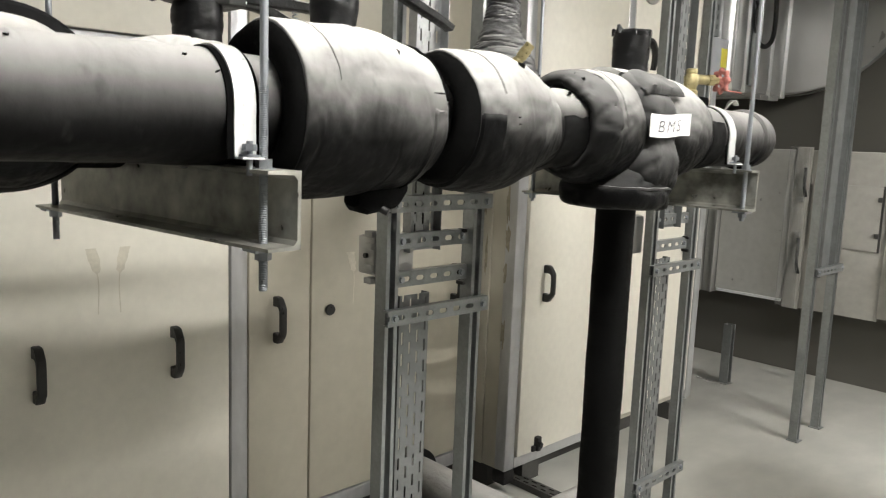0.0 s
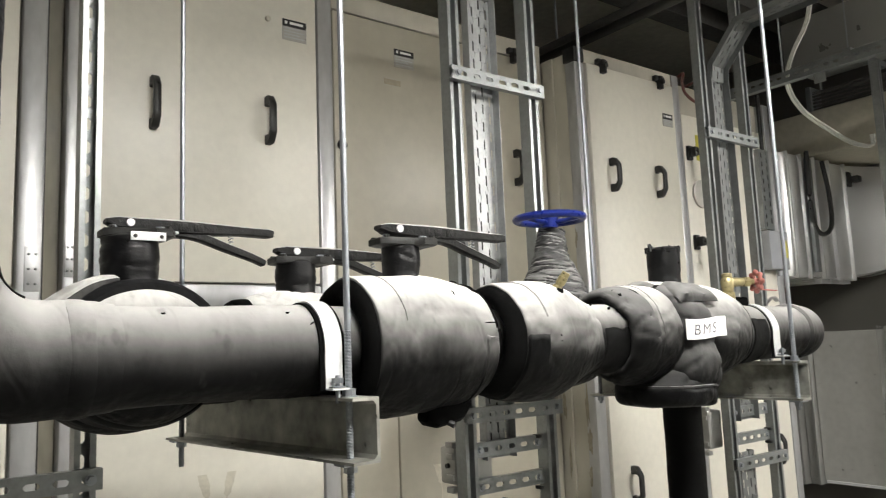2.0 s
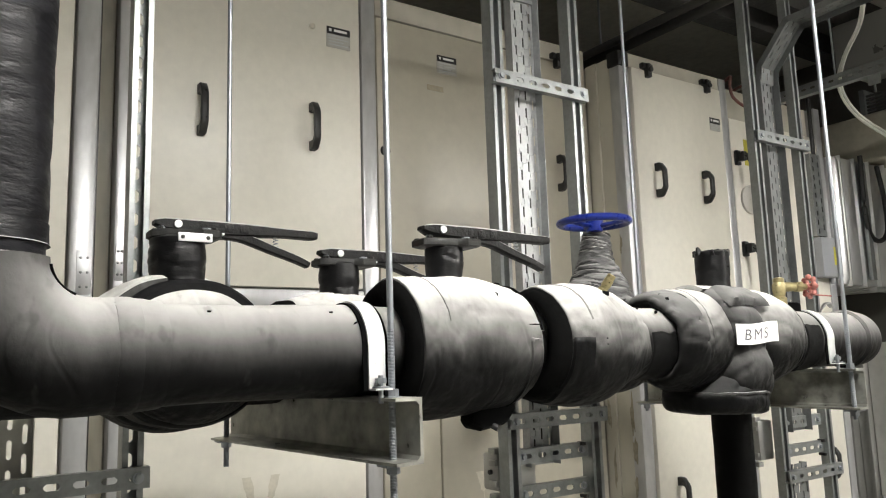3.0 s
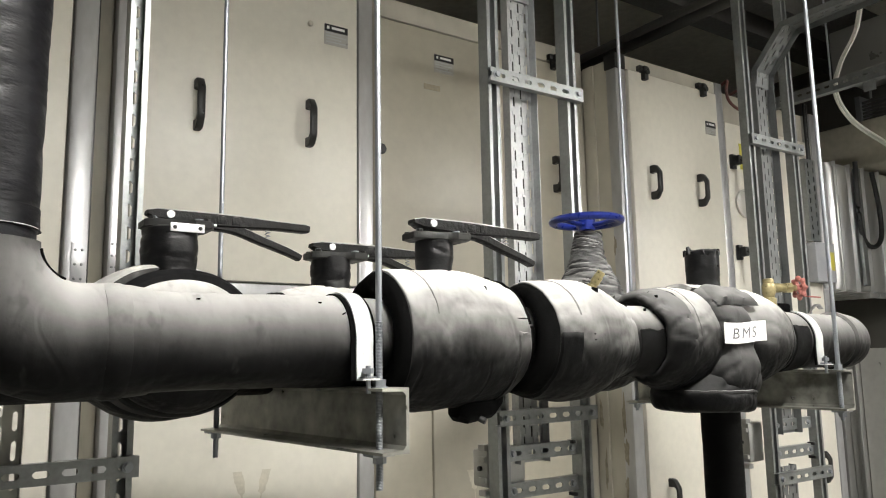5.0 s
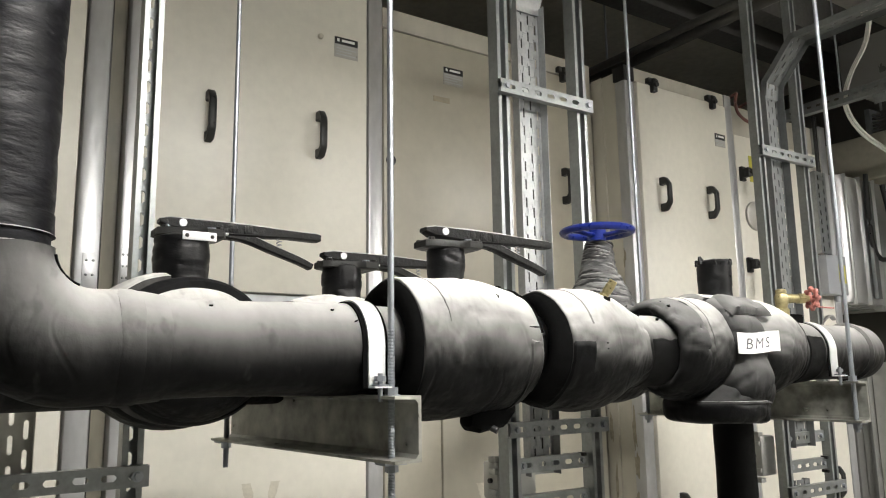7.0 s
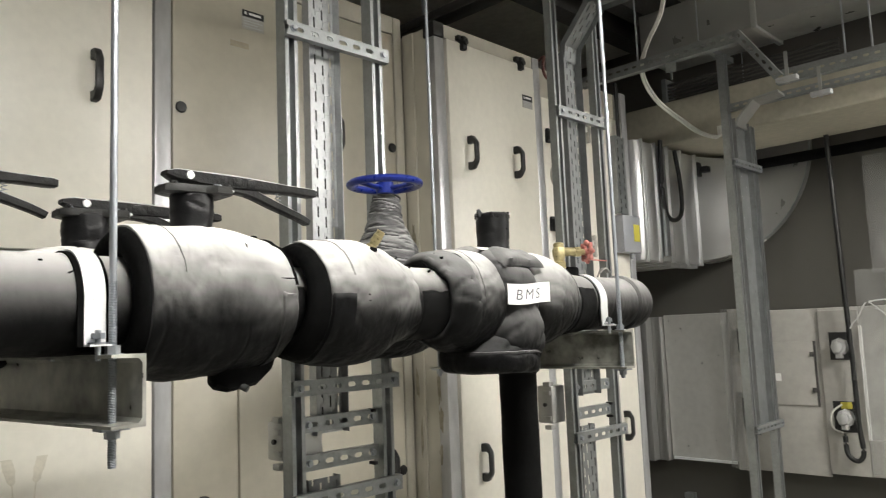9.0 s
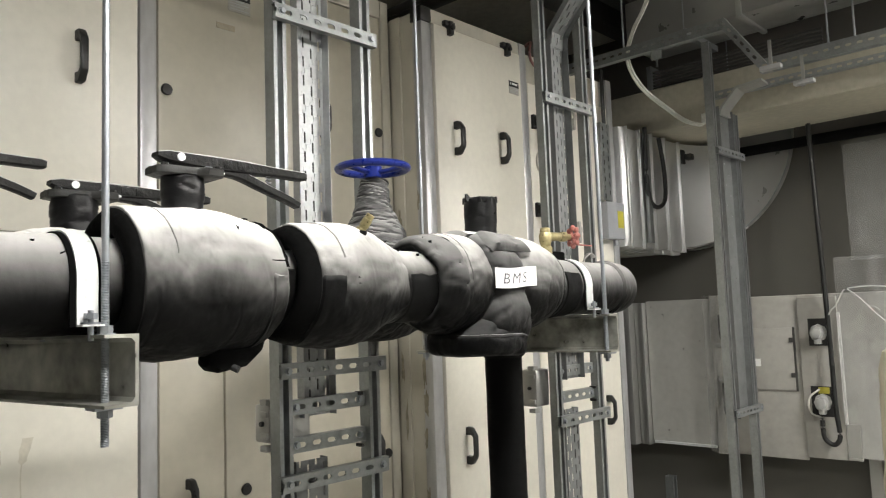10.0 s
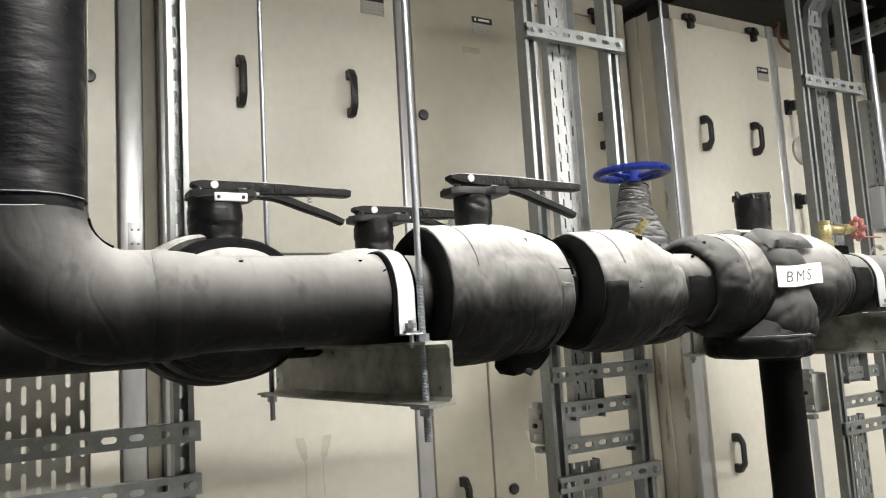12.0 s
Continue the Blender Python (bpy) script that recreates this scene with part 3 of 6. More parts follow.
def smear(parent, x, y, z, w, h, seed):
    """A brown dried smear with a ragged outline on a face that looks towards -y."""
    bm = B()
    c = bm.verts.new((x, y, z))
    ring = []
    for k in range(22):
        a = 2 * math.pi * k / 22
        r = 0.75 + 0.6 * noise.noise(Vector((math.cos(a) * 1.7, math.sin(a) * 1.7, seed)))
        ring.append(bm.verts.new((x + w * r * math.cos(a), y, z + h * r * math.sin(a))))
    for k in range(22):
        bm.faces.new((c, ring[k], ring[(k + 1) % 22]))
    part("smear", bm, M_SMEAR, parent, "brown dried smear", smooth=False)


def build_unit_far():
    t = thing("air_handler", "projecting cream air handling section with latched door", "air handler", "air handling sections in a row")
    y0, y1, top = 2.650, 4.30, 2.940
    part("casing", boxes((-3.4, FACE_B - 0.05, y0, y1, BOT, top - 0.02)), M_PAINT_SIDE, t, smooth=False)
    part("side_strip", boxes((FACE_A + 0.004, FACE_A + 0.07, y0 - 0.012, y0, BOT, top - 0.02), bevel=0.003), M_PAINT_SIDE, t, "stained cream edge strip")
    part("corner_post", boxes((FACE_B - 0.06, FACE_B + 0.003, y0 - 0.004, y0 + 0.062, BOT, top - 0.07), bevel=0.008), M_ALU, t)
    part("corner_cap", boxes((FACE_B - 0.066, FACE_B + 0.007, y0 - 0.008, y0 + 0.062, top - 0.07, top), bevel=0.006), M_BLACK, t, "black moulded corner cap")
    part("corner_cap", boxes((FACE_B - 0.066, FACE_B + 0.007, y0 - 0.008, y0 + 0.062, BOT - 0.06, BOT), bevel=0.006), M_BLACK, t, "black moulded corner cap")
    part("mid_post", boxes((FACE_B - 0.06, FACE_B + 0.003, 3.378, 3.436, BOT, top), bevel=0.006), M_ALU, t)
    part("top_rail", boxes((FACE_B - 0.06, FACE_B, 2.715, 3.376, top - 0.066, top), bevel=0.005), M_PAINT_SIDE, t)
    part("bottom_rail", boxes((FACE_B - 0.06, FACE_B, 2.715, 3.376, BOT, BOT + 0.05), bevel=0.005), M_ALU, t)
    dr = door_panel(t, FACE_B + 0.012, 2.720, 3.370, BOT + 0.053, top - 0.070)
    for hy in (2.845, 3.185):
        d_handle(dr, FACE_B + 0.012, hy, 2.345, 0.160)
    d_handle(dr, FACE_B + 0.012, 2.848, 0.94, 0.165)
    latch(t, FACE_B, 2.823, 2.888, True)
    latch(t, FACE_B, 3.254, 2.888, True)
    latch(t, FACE_B, 2.85, BOT + 0.07, False)
    plate(dr, FACE_B + 0.012, 3.265, 3.345, 2.645, 2.712, 0.45)
    de = door_panel(t, FACE_B, 3.442, 4.235, BOT + 0.053, top - 0.2, name="hinged_door")
    for hz in (2.53, 2.06):
        lever_handle(de, FACE_B, 3.475, hz)
    part("sticker", boxes((FACE_B, FACE_B + 0.0015, 3.548, 3.64, 2.502, 2.64)), M_YELLOW, de, "yellow warning sticker", smooth=False)
    bm = lathe(B(), [(0, 0.075), (0.012, 0.075), (0.016, 0.066)], (0, 0, 0), "z", 28)
    for v in bm.verts:
        v.co = Vector((FACE_B + v.co.z, 3.56 + v.co.x, 2.32 + v.co.y))
    part("porthole", bm, M_PLATE, de, "round grey inspection port")
    d_handle(de, FACE_B, 4.07, 0.96, 0.165)
    part("end_post", boxes((FACE_B - 0.06, FACE_B + 0.003, 4.24, 4.30, BOT, top - 0.02), bevel=0.006), M_ALU, t)
    part("hinge", boxes((FACE_B, FACE_B + 0.03, 3.80, 3.86, 2.60, 2.63), (FACE_B, FACE_B + 0.035, 3.82, 3.84, 2.54, 2.66), bevel=0.003), M_PLATE, de)
    part("hinge", boxes((FACE_B, FACE_B + 0.03, 3.80, 3.86, 1.96, 1.99), (FACE_B, FACE_B + 0.035, 3.82, 3.84, 1.90, 2.02), bevel=0.003), M_PLATE, de)
    for i, (sx, sz, w, h) in enumerate(((-2.022, 1.30, 0.016, 0.10), (-2.018, 1.15, 0.020, 0.06), (-2.024, 1.00, 0.015, 0.05), (-2.018, 1.46, 0.012, 0.05), (-2.020, 0.72, 0.014, 0.09), (-2.026, 2.05, 0.010, 0.06))):
        smear(t, sx, y0 - 0.0045, sz, w, h, i * 3.1)
    for i, (sx, sz, w, h) in enumerate(((-2.150, 1.30, 0.014, 0.09), (-2.135, 1.05, 0.012, 0.10), (-2.14, 1.95, 0.014, 0.08))):
        smear(t, sx, y0 - 0.0125, sz, w, h, 20 + i * 2.3)
    for k, yy in enumerate((2.80, 3.40, 4.10)):
        part("foot", boxes((FACE_B - 0.12, FACE_B - 0.02, yy, yy + 0.12, 0, BOT)), M_DARK, t, smooth=False)


build_unit_near()
build_unit_mid()
build_unit_far()
for nm, ya, yb, xf in (("base_rail", -2.6, 2.64, FACE_A), ("base_rail", 2.65, 4.30, FACE_B)):
    solo(nm, boxes((-3.35, xf - 0.10, ya, yb, 0, BOT - 0.002)), M_DARK, "dark steel base frame under the air handler", "base frame", kind="structure", smooth=False)

# ---------------------------------------------------------------- front pipe
FX, PZ = -0.80, 1.585
RX = -1.13


def front_pipe():
    t = thing("insulated_pipe", "black foam-insulated chilled water pipe, dusty on top", "pipe", "pair of insulated pipes")
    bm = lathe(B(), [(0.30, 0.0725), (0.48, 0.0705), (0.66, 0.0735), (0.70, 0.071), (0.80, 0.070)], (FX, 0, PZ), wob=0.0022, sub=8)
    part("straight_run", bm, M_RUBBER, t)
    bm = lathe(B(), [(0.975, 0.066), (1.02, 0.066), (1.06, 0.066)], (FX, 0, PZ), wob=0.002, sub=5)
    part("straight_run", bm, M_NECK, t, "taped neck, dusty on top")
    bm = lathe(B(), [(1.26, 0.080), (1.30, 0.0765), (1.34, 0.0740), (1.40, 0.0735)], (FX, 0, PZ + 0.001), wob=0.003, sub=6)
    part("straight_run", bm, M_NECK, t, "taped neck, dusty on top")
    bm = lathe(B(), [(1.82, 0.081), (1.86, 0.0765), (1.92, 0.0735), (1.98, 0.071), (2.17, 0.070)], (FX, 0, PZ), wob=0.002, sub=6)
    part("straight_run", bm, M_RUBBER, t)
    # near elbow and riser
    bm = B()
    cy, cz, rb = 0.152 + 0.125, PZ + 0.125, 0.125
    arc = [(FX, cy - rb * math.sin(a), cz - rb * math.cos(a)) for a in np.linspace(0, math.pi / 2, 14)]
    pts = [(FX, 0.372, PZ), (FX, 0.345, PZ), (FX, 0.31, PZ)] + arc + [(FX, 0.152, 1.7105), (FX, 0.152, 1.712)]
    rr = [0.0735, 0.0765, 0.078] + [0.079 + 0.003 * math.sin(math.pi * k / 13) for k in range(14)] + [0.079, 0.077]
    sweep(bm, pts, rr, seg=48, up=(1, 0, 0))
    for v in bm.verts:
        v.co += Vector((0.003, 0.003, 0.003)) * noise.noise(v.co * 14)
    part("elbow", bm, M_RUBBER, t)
    bm = lathe(B(), [(1.698, 0.0755), (1.705, 0.0768), (1.707, 0.0735), (1.727, 0.0735), (1.729, 0.0775), (1.755, 0.0775), (1.758, 0.0755)] + [(1.765 + 0.03 * k, 0.0755) for k in range(62)], (FX, 0.152, 0), "z", 56, wob=0.0035, freq=13, sub=2)
    part("riser", bm, M_RISER, t, "dark taped pipe riser")
    for z, r in ((1.7060, 0.0780), (1.7275, 0.0790)):
        part("tape_edge", lathe(B(), [(z, r - 0.004), (z + 0.001, r), (z + 0.0025, r - 0.0015), (z + 0.003, r - 0.005)], (FX, 0.152, 0), "z", 48, wob=0.0030, freq=13), M_RUBBER, t, "pale dusty tape edge")
    bm = lathe(B(), [(0.306, 0.078), (0.314, 0.0802), (0.33, 0.0800), (0.338, 0.0775)], (FX, 0, PZ), wob=0.001)
    part("tape_joint", bm, M_RUBBER, t)
    # far elbow, turning back towards the air handler
    bm = B()
    arc = [(FX - 0.10 + 0.10 * math.cos(a), 2.165 + 0.10 * math.sin(a), PZ) for a in np.linspace(0, math.pi / 2, 12)]
    sweep(bm, [(FX, 2.14, PZ)] + arc + [(FX - 0.25, 2.265, PZ), (FACE_A + 0.3, 2.265, PZ)], 0.0735, seg=40)
    part("elbow", bm, M_RUBBER, t)
    bm = lathe(B(), [(2.137, 0.071), (2.143, 0.0775), (2.157, 0.0775), (2.163, 0.072)], (FX, 0, PZ))
    part("tape_joint", bm, M_RUBBER, t)
    return t


def rear_pipe():
    t = thing("insulated_pipe", "black foam-insulated pipe behind the first, dusty on top", "pipe", "pair of insulated pipes")
    bm = lathe(B(), [(SOUTH + 0.001, 0.085), (-1.5, 0.085), (0.40, 0.085), (0.62, 0.085), (0.9, 0.085), (1.9, 0.085)], (RX, 0, PZ - 0.01), wob=0.002, sub=16)
    part("straight_run", bm, M_RUBBER, t)
    bm = B()
    sweep(bm, [(RX, 1.86, PZ - 0.01)] + [(RX + 0.05 * math.sin(a), 1.90 + 0.14 * math.sin(a), PZ - 0.16 + 0.15 * math.cos(a)) for a in np.linspace(0, math.pi / 2, 12)] + [(RX + 0.05, 2.04, 1.405)], [0.085] * 4 + [0.078] * 7 + [0.074, 0.071, 0.068], seg=36, up=(1, 0, 0))
    part("elbow", bm, M_RUBBER, t)
    bm = lathe(B(), [(0.0, 0.055), (1.392, 0.055), (1.40, 0.064), (1.414, 0.068)], (RX + 0.045, 2.033, 0), "z", 40, wob=0.002, sub=30)
    part("drop_pipe", bm, M_DROP, t, "plain black drop pipe to the floor")
    return t


near_run = front_pipe()
rear_pipe()


# ---------------------------------------------------------------- valves
def lever_head(t, x, y, z, k=1.0, lift=0.0, tag=False):
    """The indexing plate, squeeze lever, spring and bolts on a butterfly valve's stem, the lever along +y."""
    o = Vector((x, y, z))

    def P(a, b, c):
        return o + Vector((a, b, c)) * k

    bm = B()
    rim = [(-0.034, -0.040), (-0.022, -0.060), (0.022, -0.060), (0.034, -0.040), (0.036, 0.010), (0.050, 0.026), (0.050, 0.056), (0.030, 0.066), (-0.030, 0.066), (-0.050, 0.056), (-0.050, 0.026), (-0.036, 0.010)]
    rings = [[bm.verts.new(P(a * e, b * e, c)) for a, b in rim] for e, c in ((0.93, 0.0), (1.0, 0.0015), (1.0, 0.0125), (0.96, 0.0150))]
    ring_strip(bm, rings)
    for a, b in ((0.040, 0.050), (-0.040, 0.050), (0.024, -0.046), (-0.024, -0.046)):
        hexnut(bm, P(a, b, 0.0145), 0.006 * k, 0.005 * k)
    part("index_plate", bm, M_INDEX, t, "dusty notched grey indexing plate")
    if tag:
        bm = B()
        box(bm, 0.049, 0.053, -0.020, 0.042, -0.010, 0.006, m=Matrix.Translation(o) @ Matrix.Scale(k, 4), bevel=0.001)
        part("tag_plate", bm, M_BAND, t, "small bright metal tag plate")
        for b in (-0.012, 0.034):
            part("screw", lathe_x(*P(0.053, b, -0.002), 0.004 * k), M_DARK, t)
    bm = B()
    box(bm, -0.012, 0.022, 0.052, 0.075, 0.010, 0.015, m=Matrix.Translation(o) @ Matrix.Scale(k, 4), bevel=0.002)
    part("stop_lug", bm, M_BAND, t, "pale metal stop lug")
    bm = B()
    pts = [P(0, b, c + lift) for b, c in ((-0.052, 0.030), (-0.035, 0.028), (0.0, 0.026), (0.06, 0.025), (0.12, 0.025), (0.20, 0.025), (0.262, 0.0235), (0.272, 0.023))]
    sweep(bm, pts, [0.013 * k, 0.018 * k, 0.019 * k, 0.016 * k, 0.015 * k, 0.015 * k, 0.015 * k, 0.012 * k], [0.004 * k, 0.010 * k, 0.012 * k, 0.014 * k, 0.013 * k, 0.0085 * k, 0.0085 * k, 0.007 * k], square=True)
    arm = part("lever_arm", bm, M_LEVER, t, "dusty black valve lever")
    for b in (0.055, 0.085, 0.115):
        bm = B()
        box(bm, 0.0145, 0.0165, b - 0.009, b + 0.009, 0.017 + lift, 0.033 + lift, m=Matrix.Translation(o) @ Matrix.Scale(k, 4), bevel=0.001)
        part("boss", bm, M_LEVER, arm)
    bm = B()
    pts = curve_pts([P(0, b, c + lift) for b, c in ((0.05, 0.016), (0.11, 0.012), (0.17, -0.008), (0.225, -0.026), (0.254, -0.038))], 4)
    n = len(pts)
    sweep(bm, pts, [0.012 * k] * n, [(0.010 - 0.004 * i / n) * k for i in range(n)], square=True)
    part("trigger", bm, M_LEVER, t, "black squeeze trigger")
    bm = B()
    hel = [P(0.005 * math.cos(a), 0.185 + 0.005 * math.sin(a), -0.012 + lift + 0.028 * a / (2 * math.pi * 4)) for a in np.linspace(0, 2 * math.pi * 4, 40)]
    sweep(bm, hel, 0.0011 * k, seg=6)
    part("spring", bm, M_ZINC, t, "bright coil spring")
    bm = cyl(B(), P(0.0, -0.012, 0.027 + lift), P(0.022, -0.012, 0.027 + lift), 0.0072 * k, seg=16)
    part("pivot_bolt", bm, M_BAND, t, "bright pivot bolt")
    part("nut", hexnut(B(), P(0.022, 0.040, 0.012), 0.008 * k, 0.009 * k), M_ZINC, t)
    part("nut", hexnut(B(), P(0.012, -0.040, 0.014), 0.007 * k, 0.008 * k), M_ZINC, t)


def neck(t, x, y, z0, z1, r, name="neck", material=None, label="black taped valve neck"):
    bm = lathe(B(), [(z0, r * 1.02), (z0 + (z1 - z0) * 0.3, r * 0.97), (z0 + (z1 - z0) * 0.6, r * 1.03), (z1 - 0.004, r), (z1, r * 0.9)], (x, y, 0), "z", 48, wob=0.0018, freq=18, sub=6)
    for q in bm.verts:
        d = Vector((q.co.x - x, q.co.y - y, 0))
        if d.length > r * 0.5:
            u = Vector((q.co.x * 9, q.co.y * 9, q.co.z * 38))
            q.co -= d.normalized() * 0.0022 * max(0, 0.10 - abs(noise.noise(u))) / 0.10
    part(name, bm, material or M_TAPE, t, label)


def cover(t, prof, cx, cz, name="insulation_cover", wob=0.006, n=8, material=None):
    bm = lathe(B(), smooth_prof(prof, n), (cx, 0, cz), seg=72, wob=wob, freq=8)
    for q in bm.verts:
        r = Vector((q.co.x - cx, 0, q.co.z - cz))
        if r.length > 0.02:
            q.co += r.normalized() * (0.0022 * noise.noise(Vector((q.co.x * 9, q.co.y * 45, q.co.z * 9))) - 0.003 * max(0, 0.10 - abs(noise.noise(q.co * 13))) / 0.10)
    return part(name, bm, material or M_COVER, t)


def end_ring(t, y, r_in, r_out, cx, cz, thick=0.022):
    """The cut foam face that stands at the end of a cover."""
    bm = lathe(B(), [(y + thick, r_in), (y, r_in), (y - 0.003, (r_in + r_out) / 2), (y, r_out - 0.003), (y + 0.006, r_out), (y + thick, r_out + 0.001)], (cx, 0, cz), wob=0.003, freq=14, caps=(False, False), sub=2)
    part("end_face", bm, M_RUBBER_IN, t, "matt black cut foam end face")


def tear(t, cx, cz, r, y, ang, length, width, tilt=0.0, material=None):
    """A short tear or lifted tape edge on a cover, lying on its skin at an angle above the horizontal."""
    bm = B()
    rows = []
    for k in range(7):
        u = k / 6
        w = width * (0.15 + math.sin(math.pi * u) ** 0.7) * (1 + 0.4 * noise.noise(Vector((k * 0.9, y * 30, ang))))
        row = []
        for s, up in ((-1, 0.0), (0, 0.0025), (1, 0.0)):
            a = radians(ang) + (tilt * (u - 0.5) * length + s * w / 2) / r
            row.append(bm.verts.new((cx + (r + up) * math.cos(a), y + length * u, cz + (r + up) * math.sin(a))))
        rows.append(row)
    for a, b in zip(rows, rows[1:]):
        for i in (0, 1):
            bm.faces.new((a[i], b[i], b[i + 1], a[i + 1]))
    part("tape_tear", bm, material or M_RUBBER_IN, t, "dark torn edge in the tape")


def dent(y, c, d, lump, crease, seed):
    """How far a taped sleeve's skin lies off its profile at a place along the pipe and a direction round it."""
    q = Vector((c * 0.9 + seed, y * 9, d * 0.9))
    dr = lump * (noise.noise(q * 1.3) + 0.5 * noise.noise(q * 2.9))
    ridge = abs(noise.noise(Vector((c * 1.9, y * 16 + 1.5 * noise.noise(q), d * 1.9 + seed))))
    return dr - crease * max(0.0, 0.16 - ridge) / 0.16


def ring_seam(t, cx, cz, r, y, a0, a1, width=0.004, material=None, skin=(0.0045, 0.0012, 0.0)):
    """A lapped tape edge that runs part of the way round a cover."""
    bm = B()
    rows = []
    for k in range(61):
        a = radians(a0 + (a1 - a0) * k / 60)
        yy = y + 0.003 * noise.noise(Vector((k * 0.12, y * 20, r)))
        c, d = math.cos(a), math.sin(a)
        e = r + dent(yy, c, d, *skin)
        rows.append([bm.verts.new((cx + (e + h) * c, yy + o, cz + (e + h) * d)) for o, h in ((-width, -0.0012), (0, 0.0020), (width * 0.3, -0.0012))])
    for a, b in zip(rows, rows[1:]):
        for i in (0, 1):
            bm.faces.new((a[i], b[i], b[i + 1], a[i + 1]))
    part("tape_edge", bm, material or M_SKIRT, t)


def padded(t, name, prof, cz, material, label="", lump=0.004, crease=0.0016, pucker=(0.0, 0.0), tilt=0.0, seed=0.0, n=9):
    """A soft taped foam sleeve about the front pipe: lumps, creases that run round it, and folds gathered at either end."""
    rows = smooth_prof(prof, n)
    bm = B()
    rings = []
    seg = 104
    for k, (y, rad) in enumerate(rows):
        u = k / (len(rows) - 1)
        ring = []
        for i in range(seg):
            a = 2 * math.pi * i / seg
            c, d = math.cos(a), math.sin(a)
            dr = dent(y, c, d, lump, crease, seed)
            gather = noise.noise(Vector((c * 2.4, seed + 4, d * 2.4 + y * 5)))
            dr += gather * (pucker[0] * max(0, 1 - u * 2.2) ** 1.3 + pucker[1] * max(0, 1 - (1 - u) * 2.2) ** 1.3)
            ring.append(bm.verts.new((FX + (rad + dr) * c, y - tilt * d, cz + (rad + dr) * d)))
        rings.append(ring)
    ring_strip(bm, rings, True, (False, False))
    return part(name, bm, material, t, label)


def tape_patch(t, name, cz, rad, ys, a0, a1, material, label="", ragged=0.004, lift=0.0016, skin=(0.0, 0.0, 0.0), n=36):
    """A strip of tape that lies on a sleeve from angle a0 to a1; ys and rad give its stations along the pipe."""
    stations = smooth_prof(list(zip(ys, rad)), 5)
    bm = B()
    grid = []
    for j, (y, rr) in enumerate(stations):
        row = []
        for i in range(n + 1):
            u = i / n
            a = radians(a0) + (radians(a1 - a0) + ragged / rr * noise.noise(Vector((y * 40, a1, 1.0)))) * u
            c, d = math.cos(a), math.sin(a)
            yy = y + ragged * 0.5 * noise.noise(Vector((a * 3, 2.0, 5)))
            h = -0.002 if i in (0, n) or j in (0, len(stations) - 1) else lift
            h += dent(yy, c, d, *skin)
            row.append(bm.verts.new((FX + (rr + h) * c, yy, cz + (rr + h) * d)))
        grid.append(row)
    for a, b in zip(grid, grid[1:]):
        for i in range(n):
            bm.faces.new((a[i], b[i], b[i + 1], a[i + 1]))
    return part(name, bm, material, t, label)


# worn spots on the front pipe's jacket
for y, ang, ln, w, ti in ((0.425, 52, 0.006, 0.002, 0.0), (0.645, 34, 0.008, 0.003, 0.5), (0.612, 52, 0.006, 0.0025, 0.0)):
    tear(near_run, FX, PZ, 0.0728 if y > 0.40 else 0.0755, y, ang, ln, w, ti)
pts = [(FX + 0.022, 0.277 - 0.0475 * math.sin(a), PZ + 0.125 - 0.0475 * math.cos(a)) for a in np.linspace(0.35, 1.45, 12)]
part("tape_tear", sweep(B(), pts, [0.0045 * (0.25 + abs(math.sin(k * 1.3))) for k in range(12)], 0.0022, seg=6), M_RUBBER_IN, near_run, "dark puckered tape in the bend")

# front butterfly valve
v = thing("butterfly_valve", "insulated butterfly valve with dusty black squeeze lever", "valve", "lever valves on the pipes")
CZ = PZ + 0.004
padded(v, "end_shoulder", [(0.750, 0.064), (0.736, 0.070), (0.727, 0.080), (0.724, 0.092), (0.727, 0.1035), (0.734, 0.1100), (0.742, 0.1125), (0.750, 0.1110)], CZ, M_RUBBER_IN, "matt black foam end shoulder", 0.0045, 0.0012, (0.0, 0.0), 0.0, 0.0)
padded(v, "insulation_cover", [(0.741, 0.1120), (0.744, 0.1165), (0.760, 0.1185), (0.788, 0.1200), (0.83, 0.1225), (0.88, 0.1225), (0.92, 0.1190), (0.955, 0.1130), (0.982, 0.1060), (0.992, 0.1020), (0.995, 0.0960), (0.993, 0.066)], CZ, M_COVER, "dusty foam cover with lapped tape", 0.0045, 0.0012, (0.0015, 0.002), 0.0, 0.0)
ring_seam(v, FX, CZ, 0.1196, 0.792, 18, 140, 0.0022, M_COVER)
tape_patch(v, "tape_band", CZ, (0.1145, 0.1095, 0.1050, 0.1010), (0.957, 0.970, 0.982, 0.992), -95, 6, M_RUBBER, "darker tape band", 0.004, 0.0016, (0.0045, 0.0012, 0.0))
for y0, a0, a1, r in ((0.993, 12, 66, 0.1020), (0.985, 60, 112, 0.1055), (0.972, 84, 122, 0.110)):
    ring_seam(v, FX, CZ, r + 0.002, y0, a0, a1, 0.006, M_RUBBER_IN)
tear(v, FX, CZ, 0.1145, 0.955, 16, 0.030, 0.0022)
tear(v, FX, CZ, 0.1215, 0.905, 44, 0.002, 0.012)
neck(v, FX, 0.858, 1.69, 1.764, 0.034)
lever_head(v, FX, 0.858, 1.762, 0.9, 0.007)
bm = B()
sweep(bm, [(FX - 0.06, 1.015, 1.520), (FX - 0.02, 0.970, 1.492), (FX + 0.005, 0.935, 1.474), (FX + 0.010, 0.898, 1.464), (FX + 0.010, 0.886, 1.466)], [0.034, 0.038, 0.038, 0.032, 0.022], [0.032, 0.030, 0.028, 0.022, 0.014], square=True)
